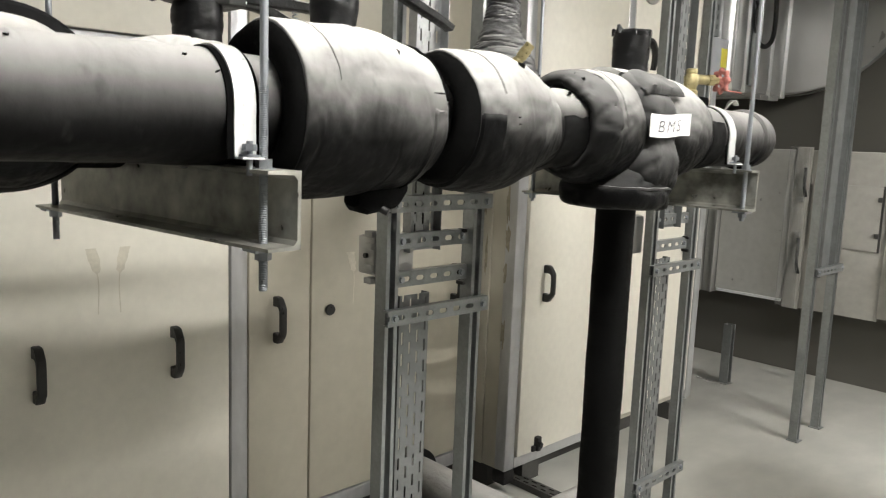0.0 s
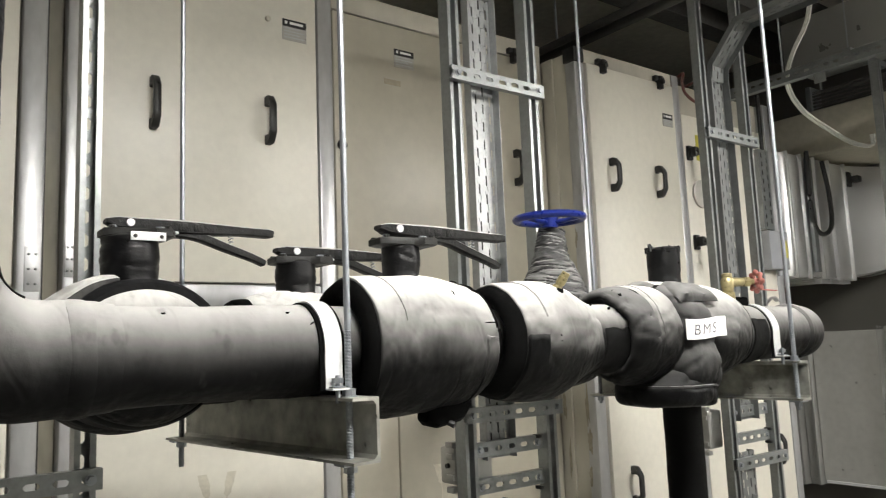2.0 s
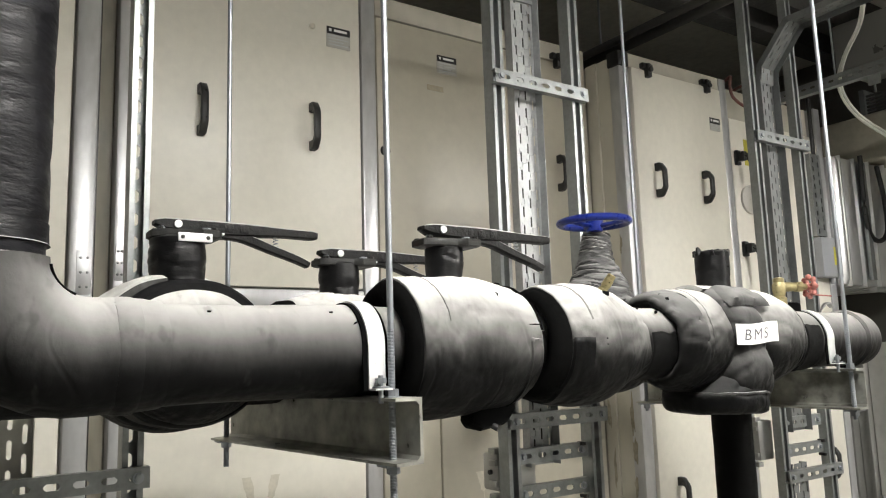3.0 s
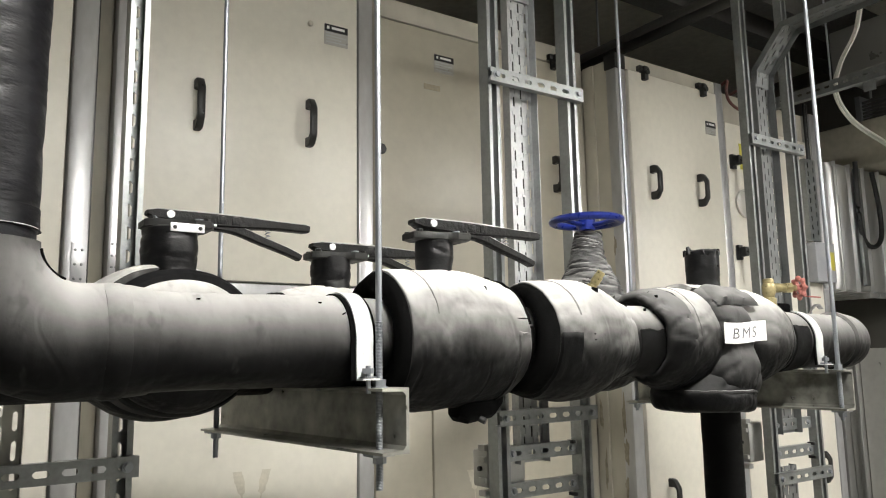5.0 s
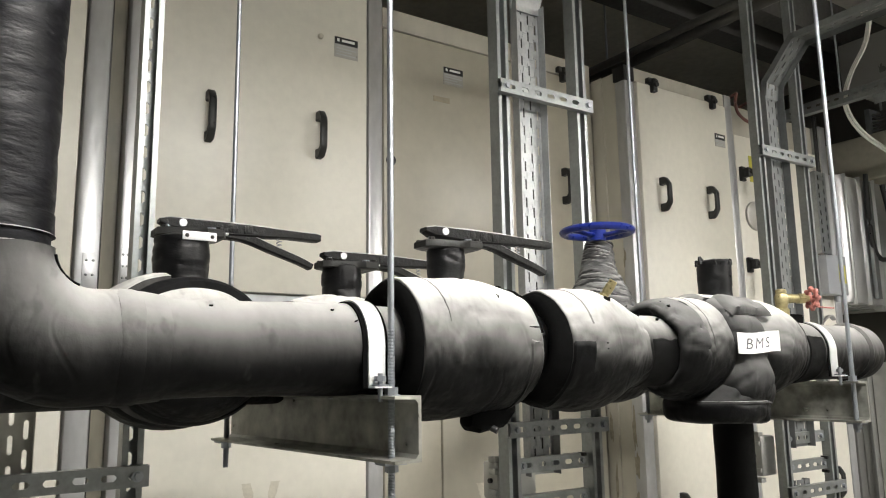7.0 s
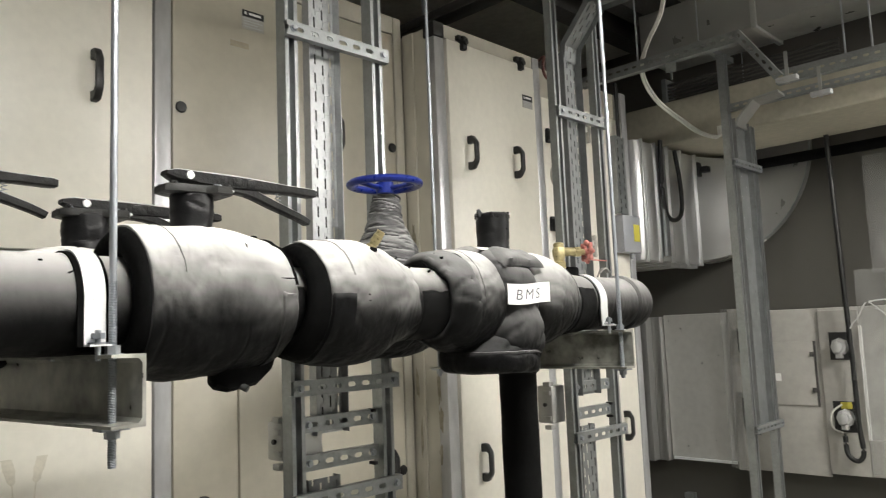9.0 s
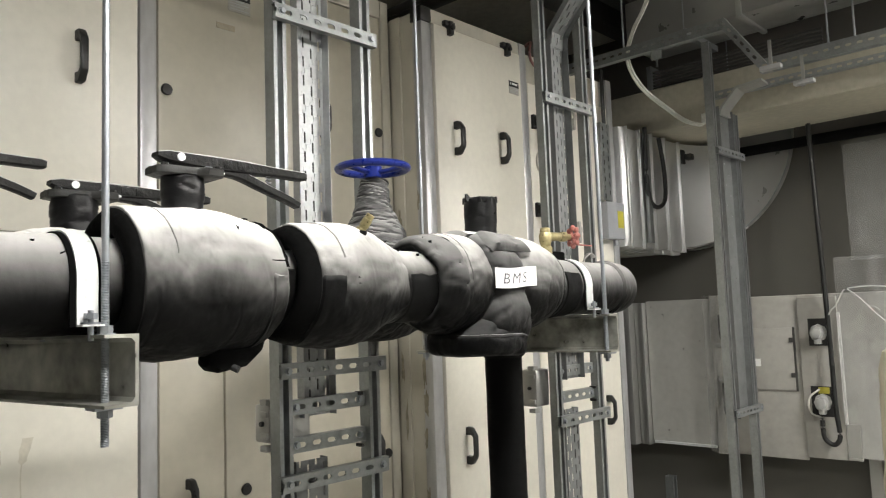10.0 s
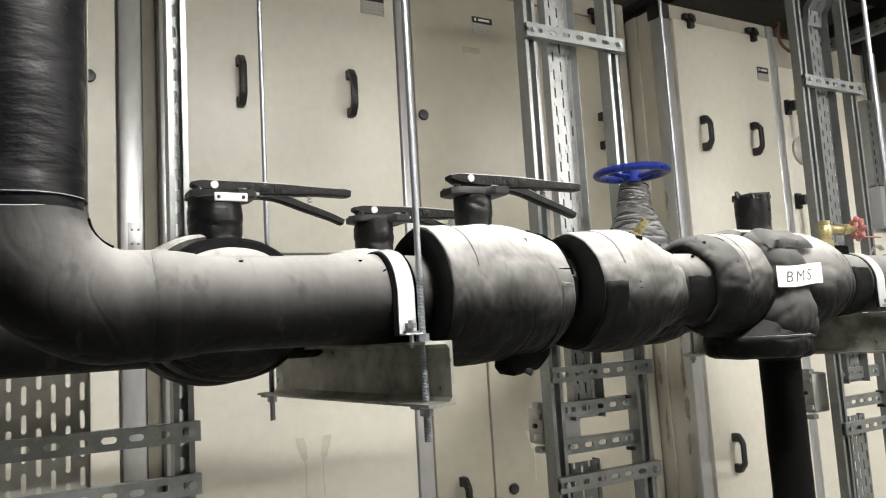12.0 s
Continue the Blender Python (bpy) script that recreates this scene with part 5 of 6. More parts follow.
def pipe_strap(y, cx, r, z_top):
    t = thing("pipe_clamp", "bright zinc U-strap over the pipe with black rubber lining", "pipe clamp", "pipe straps")
    w = 0.0145

    def band(r0, r1, ya, yb):
        bm = B()
        outer, inner = [], []
        a0 = math.asin(max(-1, (z_top + 0.012 - PZ) / r1)) if (PZ - z_top) < r1 else -math.pi / 2
        ang = np.linspace(a0 * 0.3, math.pi - a0 * 0.3, 34)
        prof = [(cx + r1, z_top + 0.012)] + [(cx + r1 * math.cos(a), PZ + r1 * math.sin(a)) for a in ang if math.sin(a) > -0.2] + [(cx - r1, z_top + 0.012)]
        prof2 = [(cx + r0, z_top + 0.012)] + [(cx + r0 * math.cos(a), PZ + r0 * math.sin(a)) for a in ang if math.sin(a) > -0.2] + [(cx - r0, z_top + 0.012)]
        rings = []
        for (xo, zo), (xi, zi) in zip(prof, prof2):
            rings.append([bm.verts.new((xo, ya, zo)), bm.verts.new((xo, yb, zo)), bm.verts.new((xi, yb, zi)), bm.verts.new((xi, ya, zi))])
        ring_strip(bm, rings)
        return bm

    part("strap", band(r + 0.003, r + 0.0055, y - w, y + w), M_BAND, t, "bright zinc strap")
    part("rubber_lining", band(r, r + 0.003, y - w - 0.008, y + w + 0.006), M_RUBBER_IN, t, "black rubber lining")
    for s in (1, -1):
        xa, xb = sorted((cx + s * (r + 0.003), cx + s * (r + 0.026)))
        part("foot", boxes((xa, xb, y - w, y + w, z_top + 0.012, z_top + 0.0145)), M_BAND, t)
        bx = cx + s * (r + 0.015)
        bm = cyl(B(), (bx, y, z_top - 0.008), (bx, y, z_top + 0.034), 0.004, seg=10)
        hexnut(bm, (bx, y, z_top + 0.022), 0.009, 0.008)
        cyl(bm, (bx, y, z_top + 0.0150), (bx, y, z_top + 0.0175), 0.013, seg=16)
        part("bolt", bm, M_ZINC, t)


hanger((-0.715, 0.697), (-1.295, 0.630), 1.511, 0.041, 0.055)
hanger((-0.697, 1.980), (-1.30, 1.925), 1.511, 0.022, 0.024)
pipe_strap(0.676, FX, 0.0735, 1.511)
pipe_strap(1.955, FX, 0.0715, 1.511)


# ---------------------------------------------------------------- cable ladders
LX = -1.31


def rung(t, x, y0, y1, z, label="", h=0.041, d=0.021):
    """A slotted strut lying across a ladder, its slotted back towards +x."""
    bm = B()
    m = Matrix.Translation((x, (y0 + y1) / 2, z)) @ Matrix.Rotation(radians(90), 4, "X") @ Matrix.Translation((0, 0, -(y1 - y0) / 2))
    slotted(bm, y1 - y0, h, [0], 0.05, 0.028, 0.013, 0.0025, False, 0, m)
    for s in (-1, 1):
        a, b = sorted((s * h / 2, s * (h / 2 - 0.0025)))
        box(bm, -d, -0.0025, a, b, 0, y1 - y0, m)
    r = part("rung", bm, M_GALV, t, label, smooth=False)
    for yy in (y0 + 0.022, y1 - 0.022):
        bm = cyl(B(), (x, yy, z), (x + 0.002, yy, z), 0.011, seg=16)
        hexnut(bm, (x + 0.002, yy, z), 0.008, 0.006, "x")
        part("bolt", bm, M_ZINC, r)


def upright(t, x, y, z0, z1, d):
    """A strut post, its open lips towards +x and its slotted back away."""
    bm = B()
    channel(bm, z1 - z0, d=d, z0=z0, m=Matrix.Translation((x - d, y, 0)))
    part("upright", bm, M_GALV, t, "", smooth=False)


def tray(t, x, y0, y1, z0, z1, cols, flange=0.03, name="cable_tray", sl=0.028, sw=0.008, pitch=0.05, tabs=False, material=None):
    bm = B()
    w = y1 - y0
    cs = [w * ((k + 0.5) / cols - 0.5) for k in range(cols)]
    m = Matrix.Translation((x, (y0 + y1) / 2, 0))
    slotted(bm, z1 - z0, w, cs, pitch, sl, sw, 0.0015, True, z0, m)
    for s in (-1, 1):
        a, b = sorted((s * w / 2, s * (w / 2 - 0.0015)))
        box(bm, 0, flange, a, b, z0, z1, m)
    if tabs:
        dy = w / cols
        for k in range(cols - 1):
            z = z0 + pitch * (0.9 + 0.5 * (k % 2))
            while z < z1 - pitch:
                ya, yb = cs[k] + dy * 0.2, cs[k + 1] - dy * 0.2
                for s in ((ya - 0.002, ya, z, z + 0.014), (ya - 0.002, yb, z + 0.014, z + 0.0165), (yb - 0.002, yb, z + 0.0165, z + 0.030)):
                    box(bm, 0, 0.0016, s[0], s[1], s[2], s[3], m)
                z += pitch * (2 if k % 2 else 1)
    return part(name, bm, material or M_TRAY_SHADED, t, "perforated galvanised cable tray", smooth=False)


def ladder(name_label, y0, y1, z_hi, rungs, inner=(), depth=0.041):
    t = thing("cable_riser", name_label, "cable support", "strut cable risers")
    h = 0.0205
    for yy in (y0 + h + 0.008, y1 - h - 0.008):
        upright(t, LX - 0.022, yy, 0.006, z_hi, depth)
        part("base_plate", boxes((LX - 0.12, LX + 0.04, yy - 0.05, yy + 0.05, 0, 0.006)), M_GALV, t, smooth=False)
    for z in rungs:
        rung(t, LX, y0, y1, z)
    for z in inner:
        rung(t, LX - 0.040, y0 + 0.051, y1 - 0.051, z)
    return t


def back_box(t, y0, y1, z0, z1):
    """A flat box with fixing lugs behind an upright."""
    p = part("junction_box", boxes((LX - 0.15, LX - 0.08, y0, y1, z0, z1), bevel=0.008), M_GALV_DULL, t, "small grey junction box")
    for z in (z0 - 0.022, z0 + 0.012, z1 - 0.034, z1 - 0.002):
        part("box_lug", boxes((LX - 0.115, LX - 0.085, y0 - 0.006, y0 + 0.022, z, z + 0.016), bevel=0.002), M_GALV_DULL, p)
    part("gland", cyl(B(), (LX - 0.11, y0 - 0.008, (z0 + z1) / 2), (LX - 0.11, y0 + 0.002, (z0 + z1) / 2), 0.007, seg=12), M_BLACK, p)


lad1 = ladder("galvanised strut cable riser with slotted rungs", 1.400, 1.766, CEIL_Z, (2.362, 1.392, 1.103), (1.292, 1.192))
tray(lad1, LX - 0.072, 1.502, 1.612, 1.26, 2.675, 4, 0.03, sl=0.032, sw=0.006, pitch=0.056, tabs=True, material=M_TRAY_LIT)
tray(lad1, LX - 0.035, 1.465, 1.570, 0.02, 1.150, 4, -0.03, sl=0.034, sw=0.0062, pitch=0.058)
bm = B()
pts = curve_pts([(LX - 0.068, 1.557, 2.650), (LX - 0.064, 1.557, 2.680), (LX - 0.030, 1.557, 2.735), (LX + 0.060, 1.557, 2.825), (LX + 0.30, 1.557, 2.840)], 5)
sweep(bm, pts, 0.058, 0.004, square=True, up=(1, 0, 0.3))
part("tray_bend", bm, M_TRAY_LIT, lad1, "smooth galvanised tray bend")
part("cover_plate", boxes((LX - 0.070, LX - 0.066, 1.445, 1.535, 1.20, 1.285)), M_GALV_DULL, lad1, "plain grey cover plate", smooth=False)
# Unseen black backing, added so the tray slots look dark.
for yy in (1.554, 1.582):
    part("cable", cyl(B(), (LX - 0.088, yy, 1.30), (LX - 0.088, yy, 2.66), 0.0115, seg=10), M_BLACK, lad1, "black rod added behind the tray to darken its slots")
back_box(lad1, 1.414, 1.480, 1.200, 1.302)
for z in (1.312, 1.165):
    part("cable_tie", boxes((LX - 0.055, LX - 0.028, 1.688, 1.700, z - 0.008, z + 0.002), bevel=0.002), M_BLACK, lad1)
lad2 = ladder("galvanised strut cable riser beyond the hanger", 2.645, 2.995, 3.2, (2.362, 1.392, 1.110, 0.27), (1.292, 1.192), 0.030)
tray(lad2, LX - 0.050, 2.725, 2.850, 1.26, 2.62, 5, 0.03, sl=0.027, sw=0.006)
tray(lad2, LX - 0.020, 2.695, 2.790, 0.02, 1.150, 4, -0.03, sl=0.034, sw=0.0065, pitch=0.058)
# Same added black backing behind the second riser's slots.
for yy in (2.772, 2.797, 2.822):
    part("cable", cyl(B(), (LX - 0.066, yy, 1.30), (LX - 0.066, yy, 2.60), 0.0105, seg=10), M_BLACK, lad2, "black rod added behind the tray to darken its slots")
back_box(lad2, 2.605, 2.690, 1.165, 1.305)
for z in (1.215, 1.165):
    part("cable_tie", boxes((LX - 0.055, LX - 0.028, 2.930, 2.943, z - 0.008, z + 0.003), bevel=0.002), M_BLACK, lad2)
lad0 = ladder("galvanised strut cable riser with wide perforated tray", 0.01, 0.482, CEIL_Z, (1.352, 1.245, 0.60))
tray(lad0, LX - 0.045, -0.132, 0.276, 0.02, CEIL_Z, 16, 0.03, sl=0.036, sw=0.0085, pitch=0.055, material=M_TRAY_OLIVE)
st3 = thing("cable_riser", "free-standing galvanised strut post pair", "cable support", "strut cable risers")
SX = -1.368
for yy in (4.372, 4.682):
    bm = B()
    channel(bm, 2.92 if yy < 4.5 else 2.55, z0=0.10, m=Matrix.Translation((SX - 0.041, yy, 0)))
    part("upright", bm, M_GALV, st3, smooth=False)
    part("base_plate", boxes((SX - 0.05, SX + 0.012, yy - 0.03, yy + 0.03, 0, 0.006)), M_GALV, st3, smooth=False)
    bm = B()
    channel(bm, 0.10, z0=0.006, m=Matrix.Translation((SX - 0.041, yy, 0)), back_slots=False)
    part("foot_stub", bm, M_GALV, st3, smooth=False)
tray(st3, SX - 0.03, 4.44, 4.63, 0.90, 2.66, 3, 0.03, sl=0.012, sw=0.006, pitch=0.12)
for z in (2.392, 0.938):
    rung(st3, SX + 0.023, 4.34, 4.71, z)
bm = sweep(B(), [(SX - 0.015, 4.55, 2.62), (SX - 0.010, 4.55, 2.66), (SX + 0.08, 4.56, 2.76), (SX + 0.22, 4.57, 2.775)], 0.075, 0.008, square=True)
part("tray_bend", bm, M_GALV_DULL, st3, "galvanised tray bend")

# ---------------------------------------------------------------- floor pipework by the air handler
t = thing("insulated_pipe", "grey dusty insulated pipe low on the floor", "pipe")
bm = sweep(B(), [(-2.23, 2.25, 0.14), (-1.95, 2.25, 0.14), (-1.62, 2.26, 0.14)] + [(-1.62 + 0.13 * math.sin(a), 2.39 - 0.13 * math.cos(a), 0.14) for a in np.linspace(0.2, math.pi / 2, 8)] + [(-1.49, 2.62, 0.14)], 0.095, seg=32)
part("straight_run", bm, M_RUBBER, t)
bm = B()
cyl(bm, (-2.17, 2.25, 0.14), (-2.12, 2.25, 0.14), 0.125, seg=32)
part("flange_wrap", bm, M_TAPE, t, "black taped flange")
for px in (-1.95, -1.55):
    part("pipe_foot", boxes((px - 0.03, px + 0.03, 2.21, 2.31, 0, 0.05)), M_GALV_DULL, t, smooth=False)
t = thing("floor_tray", "dark perforated cable tray lying on the floor", "cable tray")
bm = B()
m = Matrix.Translation((-1.60, 2.785, 0.028)) @ Matrix.Rotation(radians(90), 4, "Y") @ Matrix.Translation((0, 0, -0.62))
slotted(bm, 1.24, 0.06, [-0.015, 0.015], 0.05, 0.03, 0.012, 0.002, True, 0, m)
part("perforated_base", bm, M_DARK, t, smooth=False)
part("side_rail", boxes((-2.22, -0.98, 2.753, 2.756, 0, 0.03), (-2.22, -0.98, 2.814, 2.817, 0, 0.03)), M_DARK, t, smooth=False)

# ---------------------------------------------------------------- far end: plenum, duct and switches
PY = 5.5
PX = -1.902
t = thing("air_plenum", "grey sheet-metal plenum box standing off the floor, partly sheeted", "plenum")
part("body", boxes((-2.47, -0.55, PY, NORTH - 0.001, 0.55, 1.58), bevel=0.006), M_PLENUM, t, "dull galvanised plenum body", smooth=False)
part("edge_strip", boxes((-1.970, -1.865, PY - 0.012, PY, 0.50, 1.60), bevel=0.003), M_PANEL, t)
part("bottom_flange", boxes((-2.45, -1.98, PY - 0.02, PY, 0.535, 0.552)), M_BAND, t, smooth=False)
part("side_panel", boxes((-1.862, -1.370, PY - 0.008, PY, 0.51, 1.575), bevel=0.003), M_PANEL, t, "grey-beige painted panel")
d = part("access_door", boxes((-1.84, -1.415, PY - 0.022, PY - 0.008, 0.955, 1.365), bevel=0.003), M_PANEL, t, "grey-beige access door")
part("paper_label", boxes((-1.70, -1.63, PY - 0.0235, PY - 0.022, 1.11, 1.16)), M_WHITE, d, smooth=False)
for z in (1.04, 1.27):
    part("hinge", boxes((-1.435, -1.41, PY - 0.034, PY - 0.022, z, z + 0.03), bevel=0.002), M_DARK, d)
part("gasket", boxes((-1.414, -1.402, PY - 0.018, PY - 0.008, 0.95, 1.37)), M_DARK, t, smooth=False)
for z0, z1 in ((0.75, 0.985), (1.27, 1.46)):
    bar = sweep(B(), curve_pts([(PX, PY - 0.012, z1), (PX + 0.012, PY - 0.040, z1 - 0.05), (PX + 0.014, PY - 0.045, (z0 + z1) / 2), (PX + 0.016, PY - 0.040, z0 + 0.05), (PX + 0.020, PY - 0.012, z0)], 5), 0.010, 0.007, square=True)
    part("pull_bar", bar, M_BLACK, t, "black bowed pull handle")
for z in (1.00, 1.235):
    part("clasp", boxes((PX - 0.025, PX + 0.012, PY - 0.035, PY - 0.012, z, z + 0.03), bevel=0.004), M_GALV_DULL, t)
part("base_leg", boxes((-1.05, -0.98, PY + 0.1, PY + 0.17, 0, 0.55)), M_GALV_DULL, t, smooth=False)
part("sw_panel", boxes((-1.368, -1.133, PY - 0.03, PY - 0.002, 0.535, 1.56), bevel=0.003), M_PANEL, t, "pale grey switch panel")
part("panel_flange", boxes((-1.131, -1.050, PY - 0.03, PY - 0.002, 0.537, 0.757), bevel=0.003), M_PANEL, t)
part("tape_strip", boxes((-1.125, -1.107, PY - 0.06, PY - 0.05, 0.76, 1.46), bevel=0.002), M_WHITE, t, "pale tape strip")
for x0, x1, z0, z1 in ((-1.308, -1.185, 1.248, 1.422), (-1.320, -1.181, 0.799, 0.990)):
    part("switch_recess", boxes((x0, x1, PY - 0.034, PY - 0.03, z0, z1)), M_BLACK, t, smooth=False)
    bm = lathe(B(), [(0, 0.045), (0.03, 0.050), (0.055, 0.048), (0.060, 0.036), (0.09, 0.032), (0.095, 0.02)], (0, 0, 0), "z", 8)
    for q in bm.verts:
        q.co = Vector(((x0 + x1) / 2 + 0.008 + q.co.x, PY - 0.034 - q.co.z, (z0 + z1) / 2 - 0.004 + q.co.y * 1.15))
    box(bm, (x0 + x1) / 2 - 0.012, (x0 + x1) / 2 + 0.026, PY - 0.10, PY - 0.06, (z0 + z1) / 2 - 0.075, (z0 + z1) / 2 - 0.03, bevel=0.004)
    part("rotary_switch", bm, M_SWITCH, t, "pale grey rotary isolator")
part("yellow_plate", boxes((-1.273, -1.208, PY - 0.038, PY - 0.034, 0.945, 0.985)), M_YELLOW, t, smooth=False)

t = thing("conduit", "black flexible conduit dropping to the isolator", "conduit")
bm = sweep(B(), curve_pts([(-1.178, 5.36, 2.68), (-1.168, 5.37, 2.0), (-1.163, 5.40, 1.30), (-1.159, 5.40, 0.874), (-1.148, 5.40, 0.70), (-1.168, 5.40, 0.648), (-1.198, 5.40, 0.640), (-1.231, 5.40, 0.665), (-1.243, 5.40, 0.705), (-1.244, 5.40, 0.80)], 6), 0.015, seg=12)
part("tube", bm, M_BLACK, t)
t = thing("cable_loop", "pale cable looped beside the isolator", "cable")
part("wire", sweep(B(), curve_pts([(-1.253, 5.42, 0.975), (-1.308, 5.41, 0.93), (-1.323, 5.41, 0.87), (-1.308, 5.42, 0.82), (-1.263, 5.43, 0.80)], 5), 0.006, seg=8), M_CABLE, t)

# clear dust sheets taped over the far equipment
t = thing("dust_sheet", "crumpled clear plastic dust sheet taped over equipment", "plastic sheet")


def sheet(x0, x1, y, z0, z1, n=18, amp=0.03, lean=0.0):
    bm = B()
    g = [[bm.verts.new((x0 + (x1 - x0) * i / n, y + lean * j / n + amp * noise.noise(Vector((i * 0.45, j * 0.4, x0 * 7))), z0 + (z1 - z0) * j / n + 0.012 * noise.noise(Vector((i * 0.7, 3, z0))))) for j in range(n + 1)] for i in range(n + 1)]
    for i in range(n):
        for j in range(n):
            bm.faces.new((g[i][j], g[i + 1][j], g[i + 1][j + 1], g[i][j + 1]))
    return bm


part("sheet", sheet(-1.11, -0.50, PY - 0.09, 0.56, 1.80), M_FILM, t)
part("sheet", sheet(-1.015, -0.50, PY - 0.05, 1.78, 2.515, amp=0.02), M_FILM, t)
part("sheet", sheet(-1.99, -1.86, PY - 0.08, 0.52, 1.60, amp=0.012), M_FILM, t)
for p0, p1, w in (((-1.03, 1.604), (-0.45, 1.612), 0.005), ((-1.03, 1.60), (-0.70, 1.27), 0.012), ((-1.045, 1.60), (-1.15, 1.44), 0.010), ((-1.00, 1.56), (-0.86, 1.46), 0.006)):
    m0, m1 = Vector((p0[0], PY - 0.13, p0[1])), Vector((p1[0], PY - 0.13, p1[1]))
    pts = [m0.lerp(m1, u) + Vector((0, 0, 0.008 * math.sin(u * 9))) for u in np.linspace(0, 1, 10)]
    part("fold", sweep(B(), pts, [w * (0.4 + 0.6 * math.sin(math.pi * u)) for u in np.linspace(0.05, 0.95, 10)], 0.004, seg=8), M_FOLD, t, "bright crease in the plastic")
t = thing("sack", "tall cream woven sack of insulation standing on the floor", "sack")
bm = B()
rings = []
for k, z in enumerate(np.linspace(0.0, 1.37, 24)):
    s = 1.0 if z < 1.25 else 1.0 - 0.5 * ((z - 1.25) / 0.15) ** 2
    ring = []
    for i in range(36):
        a = 2 * math.pi * i / 36
        c, dd = math.cos(a), math.sin(a)
        p = Vector((-0.245 + 0.245 * s * math.copysign(abs(c) ** 0.7, c), 3.72 + 0.22 * s * math.copysign(abs(dd) ** 0.7, dd), z))
        p += Vector((c, dd, 0)) * (0.02 * noise.noise(p * 4.5) + 0.012 * noise.noise(p * 13))
        if z > 1.15:
            p.z += 0.05 * (z - 1.15) / 0.22 * noise.noise(Vector((p.x * 9, p.y * 9, 3)))
        ring.append(bm.verts.new(p))
    rings.append(ring)
ring_strip(bm, rings)
part("bag", bm, M_SACK, t)
# duct leaving the air handler, with flanges and a quarter-round bend behind
t = thing("air_duct", "shiny galvanised air duct with ribbed flanges", "duct")
part("duct_body", boxes((-2.75, -1.955, 4.31, 5.085, 1.90, 2.64), bevel=0.008), M_DUCT, t)
edges = (4.31, 4.376, 4.536, 4.696, 4.876, 5.081)
for ya, yb in zip(edges, edges[1:]):
    bm = B()
    rows = []
    for k in range(13):
        u = k / 12
        bulge = 0.026 * (1 - (2 * u - 1) ** 2)
        rows.append([bm.verts.new((x, ya + (yb - ya) * u, z)) for x, z in ((-1.956, 1.902), (-1.945 + bulge * 0.4, 1.904), (-1.945 + bulge, 1.94), (-1.945 + bulge, 2.60), (-1.945 + bulge * 0.4, 2.636), (-1.956, 2.638))])
    ring_strip(bm, rows, False, (True, True))
    part("duct_panel", bm, M_DUCT, t)
for yy in (4.37, 4.53, 4.69, 4.87, 5.075):
    part("seam", boxes((-2.76, -1.921, yy, yy + 0.012, 1.892, 2.648), bevel=0.003), M_DUCT, t)
for yy in (4.62, 4.74, 4.88):
    part("bottom_clip", boxes((-1.96, -1.915, yy, yy + 0.10, 1.868, 1.893), bevel=0.003), M_DUCT, t)
part("side_bracket", boxes((-1.92, -1.895, 4.555, 4.60, 1.93, 2.62), bevel=0.004), M_GALV, t, smooth=False)
cx, cz, RR = -2.12, 2.72, 0.78
bm = B()
pa = [(cx, cz)] + [(cx + RR * math.cos(a), cz + RR * math.sin(a)) for a in np.linspace(0, -math.pi / 2, 22)]
r0 = [bm.verts.new((px, 5.53, pz)) for px, pz in pa]
r1 = [bm.verts.new((px, 5.60, pz)) for px, pz in pa]
ring_strip(bm, [r0, r1])
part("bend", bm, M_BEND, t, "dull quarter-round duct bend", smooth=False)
bm = B()
arc = [(cx + (RR + 0.004) * math.cos(a), 5.526, cz + (RR + 0.004) * math.sin(a)) for a in np.linspace(0, -1.25, 20)]
sweep(bm, arc, 0.004, 0.006, square=True, up=(0, 1, 0))
part("bend_rim", bm, M_GALV, t)
bm = B()
rings = []
for u in np.linspace(0, 1, 10):
    yy, x1, zb = 5.086 + 0.485 * u, -1.935 + 0.26 * u ** 1.5, 1.915 + 0.13 * u ** 2
    rings.append([bm.verts.new(q) for q in ((-2.6, yy, zb), (x1 - 0.05, yy, zb), (x1 - 0.012, yy, zb + 0.015), (x1, yy, zb + 0.05), (x1, yy, 2.64), (-2.6, yy, 2.64))])
ring_strip(bm, rings)
part("transition", bm, M_DUCT, t)
part("damper_motor", boxes((-2.02, -1.92, 5.10, 5.22, 2.50, 2.60), (-1.92, -1.87, 5.13, 5.19, 2.53, 2.57), bevel=0.006), M_BLACK, t, "black damper motor")

t = thing("metal_frame", "galvanised flange frame at the end of the plenum", "frame")
for x0, x1, dy in ((-2.62, -2.56, 0.10), (-2.555, -2.50, 0.03), (-2.495, -2.475, 0.05)):
    part("upright", boxes((x0, x1, PY - dy, NORTH - 0.001, 0.52, 1.57), bevel=0.003), M_GALV_DULL, t)

t = thing("stub_post", "short galvanised strut stub bolted to the floor", "post")
bm = B()
channel(bm, 0.40, w=0.055, d=0.055, z0=0.006, m=Matrix.Translation((-2.145, 5.05, 0)))
part("stub", bm, M_GALV, t, smooth=False)
part("base_plate", boxes((-2.30, -2.08, 5.00, 5.09, 0, 0.006)), M_GALV_DULL, t, smooth=False)

